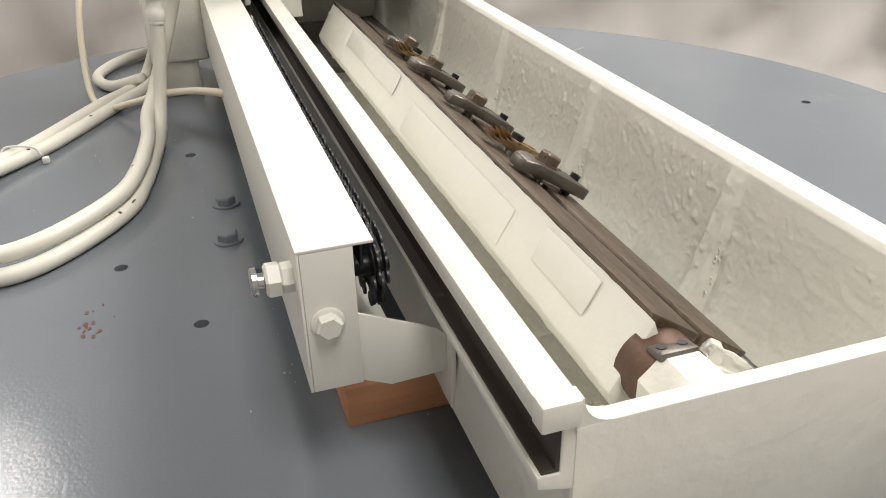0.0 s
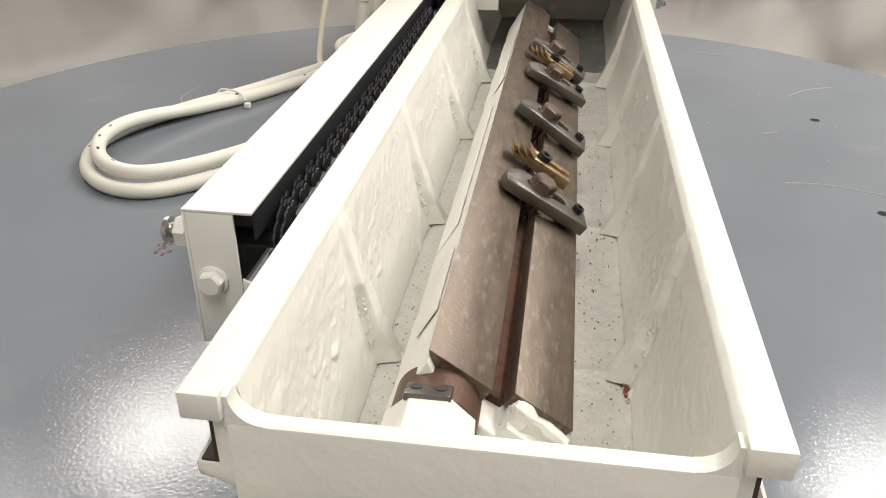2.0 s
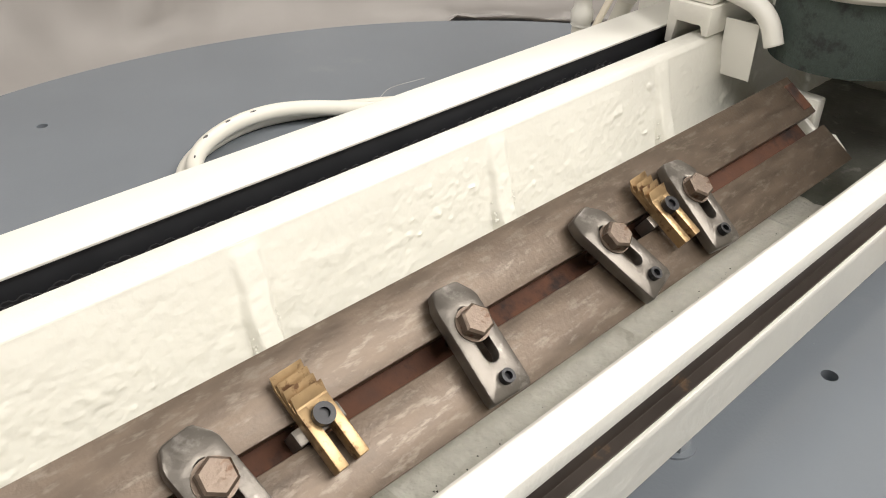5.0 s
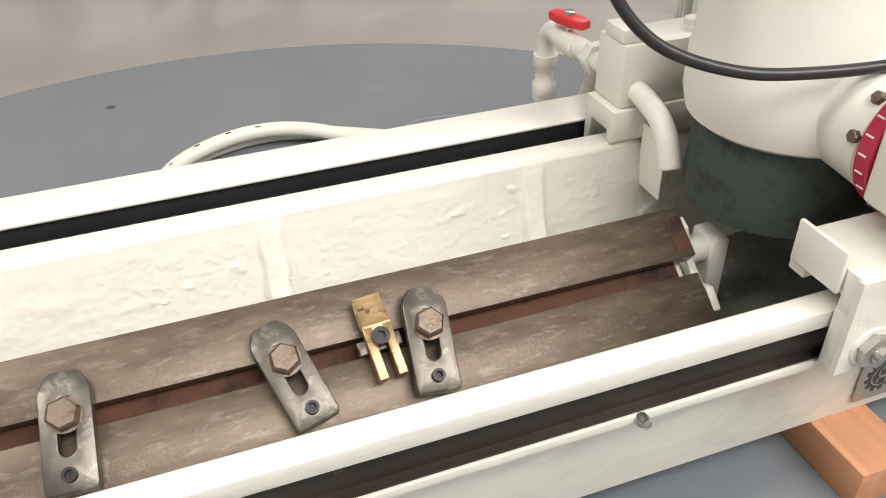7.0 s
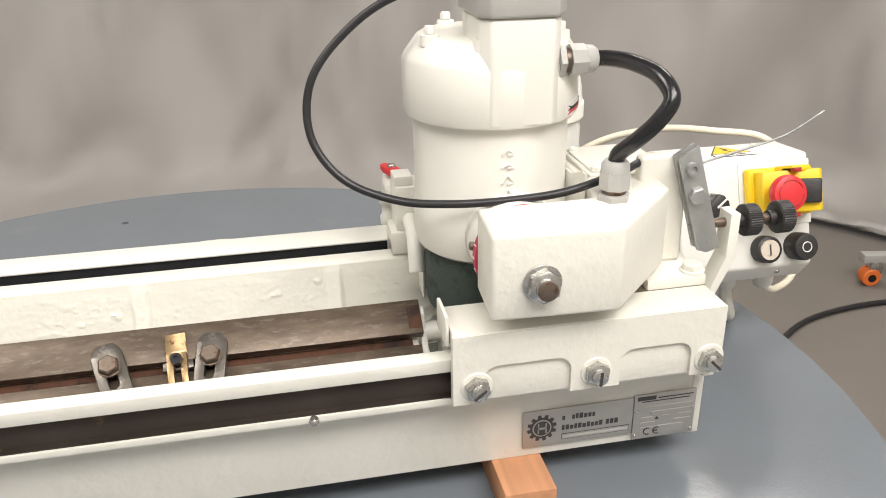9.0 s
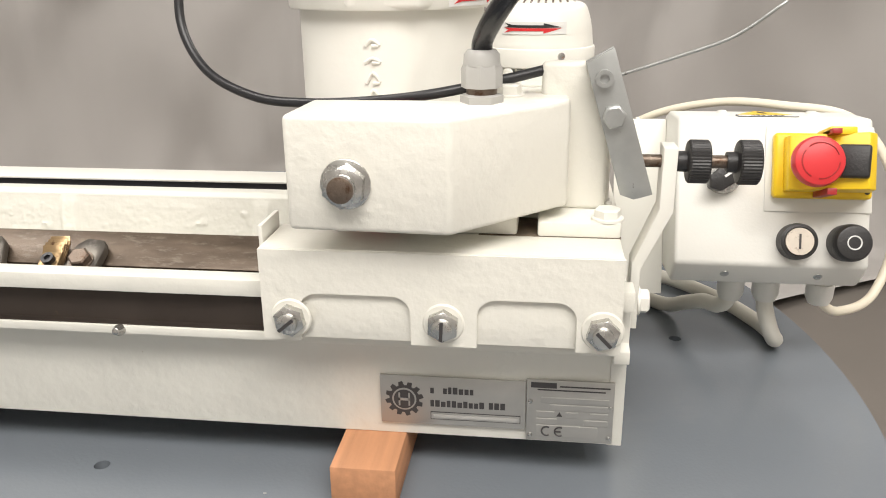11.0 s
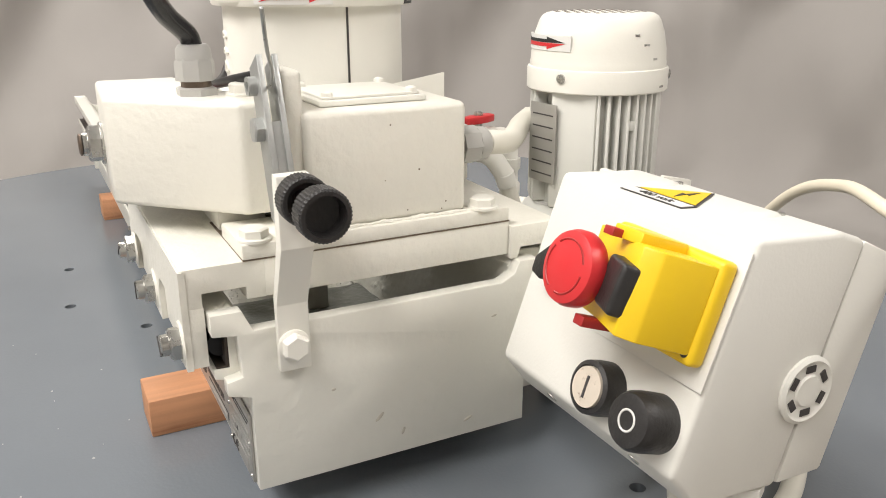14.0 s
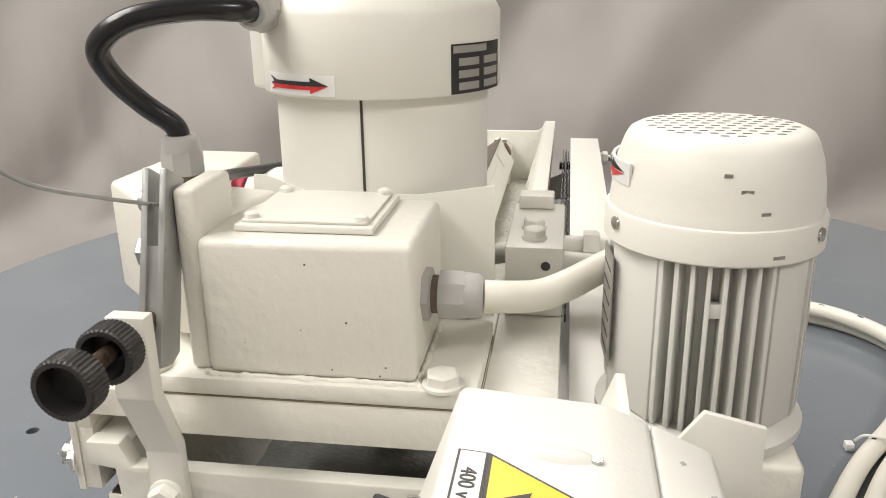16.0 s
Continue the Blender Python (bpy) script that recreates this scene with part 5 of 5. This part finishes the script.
        part("turn_arrow", put_in(k, mm), DARKRED, mu)
    # buttons and rotary switch
    mm = panel_m(0.0945, 0.1000)
    bw = part("start_button", lathe([(0, 0), (0.0146, 0), (0.0148, 0.006), (0.0142, 0.0130), (0.0118, 0.0140), (0.0112, 0.0125), (0, 0.0125)], 36, mm), KNOB, t, "black bezel push button")
    f = part("button_face", lathe([(0, 0.0125), (0.0110, 0.0125), (0.0108, 0.0146), (0, 0.0150)], 30, mm), WORNFACE, bw, "worn white button face")
    part("on_mark", box(-0.0008, 0.0008, -0.006, 0.006, 0.0146, 0.0153, 0, m=mm), INK, f)
    mm = panel_m(0.1335, 0.1000)
    bk = part("stop_button", lathe([(0, 0), (0.0148, 0), (0.0150, 0.012), (0.0146, 0.0170), (0.0130, 0.0200), (0.0115, 0.0205), (0, 0.0205)], 36, mm), KNOB, t, "black push button")
    k = bmesh.new()
    tube([(0.0052 * math.cos(radians(30 * i)), 0.0052 * math.sin(radians(30 * i)), 0.0206) for i in range(13)], 0.0006, 2, 6, k)
    part("off_mark", put_in(k, mm), STICKER, bk)
    mm = panel_m(0.0365, 0.0490, 0, 38)
    ro = part("rotary_switch", lathe([(0, 0), (0.0138, 0), (0.0142, 0.003), (0.0130, 0.0055), (0, 0.0055)], 36, mm), ZINC, t, "chrome ring rotary switch")
    kn = part("rotary_grip", prism([(-0.0165, 0), (-0.011, -0.0075), (0.009, -0.0095), (0.0125, -0.004), (0.0125, 0.004), (0.009, 0.0095), (-0.011, 0.0075)], "z", 0.0055, 0.0180, 0.0015, m=mm), KNOB, ro, "black grip")
    part("pointer_mark", box(-0.002, 0.0120, -0.0010, 0.0010, 0.0178, 0.0186, 0, m=mm), STICKER, kn)
    # screws on the lower chamfer, knock-out plug on the side
    nrm = Vector((0, -0.80, -0.60))
    for u in (0.092, 0.166):
        part("lid_screw", lathe([(0, 0), (0.0038, 0), (0.0036, 0.0010), (0, 0.0013)], 16, axis_m((u, 0.1560, 0.1038), nrm)), ZINC, t)
    pg = part("knockout_plug", lathe([(0, 0), (0.0185, 0), (0.0185, 0.0015), (0.0165, 0.0030), (0.0150, 0.0020), (0.0090, 0.0020), (0.0080, 0.0030), (0, 0.0030)], 40, axis_m((0.2014, 0.232, 0.142), (1, 0, 0))), GREYBOX, t, "round grey plug")
    for i in range(6):
        a = math.pi * i / 3
        part("plug_slot", box(-0.0033, 0.0033, -0.0018, 0.0018, 0.0018, 0.0026, 0, m=axis_m((0.2014, 0.232, 0.142), (1, 0, 0)) @ Matrix.Rotation(a, 4, "Z") @ Matrix.Translation((0, 0.0120, 0))), INK, pg)
    # warning label on the top
    mt = Matrix.Translation((0.1215, 0.214, 0.2260)) @ Matrix.Rotation(radians(-4.6), 4, "X")
    lb = part("warning_label", box(-0.0240, 0.0240, -0.0225, -0.0118, 0.0, 0.0005, 0, m=mt), INK, t, "label reading 400 volt with yellow warning triangle")
    part("text_field", box(-0.0230, 0.0230, -0.0216, -0.0127, 0.0004, 0.0008, 0, m=mt), STICKER, lb)
    part("triangle_border", prism([(-0.0240, -0.0117), (0.0240, -0.0117), (0.0, 0.0250)], "z", 0.0, 0.0006, 0, m=mt), INK, lb)
    part("yellow_triangle", prism([(-0.0215, -0.0103), (0.0215, -0.0103), (0.0, 0.0225)], "z", 0.0006, 0.0009, 0, m=mt), YELLOW, lb)
    part("lightning_bolt", prism([(-0.0008, 0.015), (0.0035, 0.0025), (0.0008, 0.0032), (0.0030, -0.008), (-0.0032, 0.0040), (-0.0002, 0.0032)], "z", 0.0009, 0.0012, 0, m=mt), INK, lb)
    for x, y in ((0.092, 0.226), (0.166, 0.226)):
        k = lathe([(0, 0.0022), (0.0028, 0.0020), (0.0048, 0.0009), (0.0056, -0.0004), (0, -0.0004)], 20, Matrix.Translation((x, y, 0.2249)) @ Matrix.Rotation(radians(-4.6), 4, "X") @ Matrix.Diagonal((1, 2.6, 1, 1)))
        part("moulded_rib", k, GREYBOX, t)
        part("recessed_screw", rod((x + 0.001, y + 0.0135, 0.2225), (x + 0.001, y + 0.0135, 0.2249), 0.0022, 12), ZINC, t)
    rnd = random.Random(21)
    for i in range(9):
        x, y = rnd.uniform(0.07, 0.195), rnd.uniform(0.266, 0.283)
        z = 0.2160 - (y - 0.2622) * 0.462
        part("scuff", box(-rnd.uniform(0.0008, 0.0025), rnd.uniform(0.0008, 0.0025), -0.0008, 0.0008, -0.0004, 0.0003, 0, m=Matrix.Translation((x, y, z)) @ Matrix.Rotation(radians(-24.8), 4, "X") @ Matrix.Rotation(rnd.uniform(0, 3), 4, "Z")), GLAND, t)
    cu = bpy.data.curves.new("voltage_text", "FONT")
    cu.body, cu.size, cu.align_x, cu.extrude = "400 volt", 0.0078, "CENTER", 0.0002
    tx = new("voltage_text", cu)
    tx.matrix_world = mt @ pose(0, -0.0200, 0.0009)
    deps = bpy.context.evaluated_depsgraph_get()
    me = bpy.data.meshes.new_from_object(tx.evaluated_get(deps))
    me.transform(mt @ pose(0, -0.0200, 0.0009))
    bpy.data.objects.remove(tx)
    me.materials.clear()
    me.materials.append(INK)
    ob = new("voltage_text", me)
    ob.parent = lb
    return t


control_box()


def under_gland(x, y, z, r):
    t = thing("box_gland", "white plastic cable gland under the control box", "cable gland", "box glands", m=pose(x, y, z, 180, 0, 0))
    part("nut", hexhead(r * 1.22, 0.0095), GREYBOX, t)
    part("sleeve", lathe([(0, 0.008), (r * 0.9, 0.008), (r * 0.9, 0.0105), (r * 1.08, 0.0105), (r * 1.06, 0.024), (r * 0.84, 0.030), (0, 0.030)], 20), GREYBOX, t)
    return t


g = under_gland(0.112, 0.214, 0.0885, 0.0110)
for x, y in ((0.1425, 0.214), (0.188, 0.210)):
    copy_thing(g, pose(x, y, 0.0885, 180, 0, 0))
run("box_hose", [(0.112, 0.214, 0.068), (0.1105, 0.2165, 0.055), (0.105, 0.228, 0.045), (0.096, 0.246, 0.041), (0.086, 0.275, 0.027), (0.070, 0.310, 0.0095), (0.030, 0.345, 0.0095), (-0.020, 0.350, 0.012), (-0.050, 0.335, 0.040)], 0.0075, HOSE, "cream plastic hose from the control box to the table", "hose")
run("box_hose", [(0.1425, 0.214, 0.068), (0.1435, 0.2135, 0.053), (0.149, 0.214, 0.034), (0.157, 0.221, 0.017), (0.163, 0.238, 0.0090), (0.158, 0.270, 0.0085), (0.128, 0.335, 0.0085), (0.075, 0.395, 0.0085), (0.000, 0.425, 0.0090), (-0.060, 0.405, 0.010), (-0.090, 0.360, 0.025)], 0.0075, HOSE, "cream plastic hose from the control box to the table", "hose")
run("floor_cable", [(0.45, 0.55, FLOOR_Z + 0.008), (0.75, 0.92, FLOOR_Z + 0.008), (1.05, 1.05, FLOOR_Z + 0.008), (1.6, 1.02, FLOOR_Z + 0.008)], 0.007, BLACKRUB, "black rubber cable lying on the floor", "cable", 8)

# ---- plates on the bed's front ----
def name_plate():
    t = thing("maker_plate", "brushed metal maker's plate with toothed wheel mark, riveted to the bed", "name plate")
    pl = part("plate", box(-0.1685, -0.0668, -0.0018, -0.0001, 0.0410, 0.0785, 0.0003), PLATE, t)
    cx, cz = -0.1515, 0.0605
    pts = []
    for i in range(12):
        a = 2 * math.pi * i / 12
        pts += [(cx + 0.0105 * math.cos(a), cz + 0.0105 * math.sin(a)), (cx + 0.0138 * math.cos(a + 0.10), cz + 0.0138 * math.sin(a + 0.10)), (cx + 0.0132 * math.cos(a + 0.32), cz + 0.0132 * math.sin(a + 0.32)), (cx + 0.0108 * math.cos(a + 0.36), cz + 0.0108 * math.sin(a + 0.36))]
    part("toothed_mark", prism(pts, "y", -0.0021, -0.0017, 0), INK, t)
    part("mark_ring", rod((cx, -0.0020, cz), (cx, -0.0024, cz), 0.0086, 28), PLATE, t)
    part("mark_disc", rod((cx, -0.0022, cz), (cx, -0.0026, cz), 0.0074, 28), INK, t)
    part("mark_bar", box(cx - 0.004, cx + 0.004, -0.0029, -0.0025, cz - 0.001, cz + 0.001, 0), PLATE, t)
    for dx in (-0.004, 0.003):
        part("mark_bar", box(cx + dx, cx + dx + 0.0012, -0.0029, -0.0025, cz - 0.005, cz + 0.005, 0), PLATE, t)
    for row, (z, h, words) in enumerate(((0.0685, 0.0052, ((0, 0.005), (0.009, 0.031))), (0.0580, 0.0050, ((0, 0.037), (0.041, 0.052))))):
        for a, b in words:
            x = -0.1330 + a
            while x < -0.1330 + b - 0.002:
                w = 0.0022 + 0.0012 * random.random()
                part("lettering_bar", box(x, x + w, -0.0021, -0.0017, z - h / 2, z + h / 2 * (1 if random.random() > 0.3 else 0.6), 0), INK, t)
                x += w + 0.0009
    part("slogan_frame", box(-0.1330, -0.0700, -0.0021, -0.0017, 0.0455, 0.0515, 0), INK, t)
    part("slogan_panel", box(-0.1325, -0.0705, -0.0024, -0.0020, 0.0460, 0.0510, 0), PLATE, t)
    part("slogan_bar", box(-0.1310, -0.0720, -0.0027, -0.0023, 0.0472, 0.0494, 0), GLAND, t)
    return t


name_plate()


def data_plate():
    t = thing("data_plate", "brushed metal machine data plate with blank fields and CE mark", "name plate", m=pose(-0.0028, 0, 0))
    part("plate", box(-0.0632, -0.0040, -0.0020, -0.0001, 0.0335, 0.0805, 0.0004), PLATE, t)
    part("heading_bar", box(-0.0605, -0.0430, -0.0023, -0.0019, 0.0747, 0.0788, 0), INK, t)
    part("heading_bar", box(-0.0410, -0.0070, -0.0023, -0.0019, 0.0757, 0.0767, 0), INK, t)
    part("heading_bar", box(-0.0560, -0.0100, -0.0023, -0.0019, 0.0728, 0.0737, 0), INK, t)
    for x0, x1, z in ((-0.0535, -0.0075, 0.0655), (-0.0470, -0.0075, 0.0600), (-0.0565, -0.0440, 0.0545), (-0.0360, -0.0280, 0.0545), (-0.0200, -0.0075, 0.0545), (-0.0565, -0.0420, 0.0490), (-0.0240, -0.0075, 0.0490), (-0.0560, -0.0140, 0.0415)):
        h = 0.0044 if z > 0.045 else 0.0088
        part("field_frame", box(x0, x1, -0.0023, -0.0019, z - h / 2, z + h / 2, 0), GLAND, t)
        part("field", box(x0 + 0.0003, x1 - 0.0003, -0.0026, -0.0022, z - h / 2 + 0.0003, z + h / 2 - 0.0003, 0), PLATE, t)
    part("lettering_bar", prism([(-0.0425, 0.0530), (-0.0385, 0.0530), (-0.0405, 0.0565)], "y", -0.0023, -0.0019, 0), INK, t)
    # CE mark
    for cx, bar in ((-0.0490, False), (-0.0400, True)):
        k = tube([(cx + 0.0034 * math.cos(radians(a)), -0.0028, 0.0415 + 0.0034 * math.sin(radians(a))) for a in range(60, 301, 30)], 0.0006, 3, 6)
        if bar:
            box(cx - 0.003, cx + 0.0008, -0.0032, -0.0025, 0.0410, 0.0420, 0, bm=k)
        part("ce_mark", k, INK, t)
    for x, z in ((-0.0605, 0.0640), (-0.0605, 0.0375), (-0.0065, 0.0610), (-0.0065, 0.0375)):
        part("rivet", lathe([(0, 0), (0.0018, 0), (0.0012, 0.0010), (0, 0.0013)], 12, axis_m((x, -0.0020, z), (0, -1, 0))), ZINC, t)
    return t


data_plate()


# ---- trolley foot by the backdrop ----
def trolley():
    t = thing("trolley", "grey steel trolley base on orange-tyred castors by the backdrop", "trolley", m=pose(1.31, 1.145, FLOOR_Z, 0, 0, -11) @ Matrix.Scale(0.78, 4))
    part("deck_rail", box(-0.21, 0.30, -0.02, 0.02, 0.088, 0.118, 0.003), GLAND, t)
    for x in (-0.16, 0.24):
        part("castor_fork", box(x - 0.020, x + 0.020, -0.019, 0.019, 0.034, 0.088, 0.003), ZINC, t)
        wh = part("castor_wheel", rod((x - 0.012, -0.0235, 0.032), (x - 0.012, 0.0235, 0.032), 0.032, 28, w=0.004), ORANGE, t, "orange tyre")
        part("wheel_hub", rod((x - 0.012, -0.0255, 0.032), (x - 0.012, 0.0255, 0.032), 0.014, 20), BLACKSTEEL, wh)
    return t


trolley()
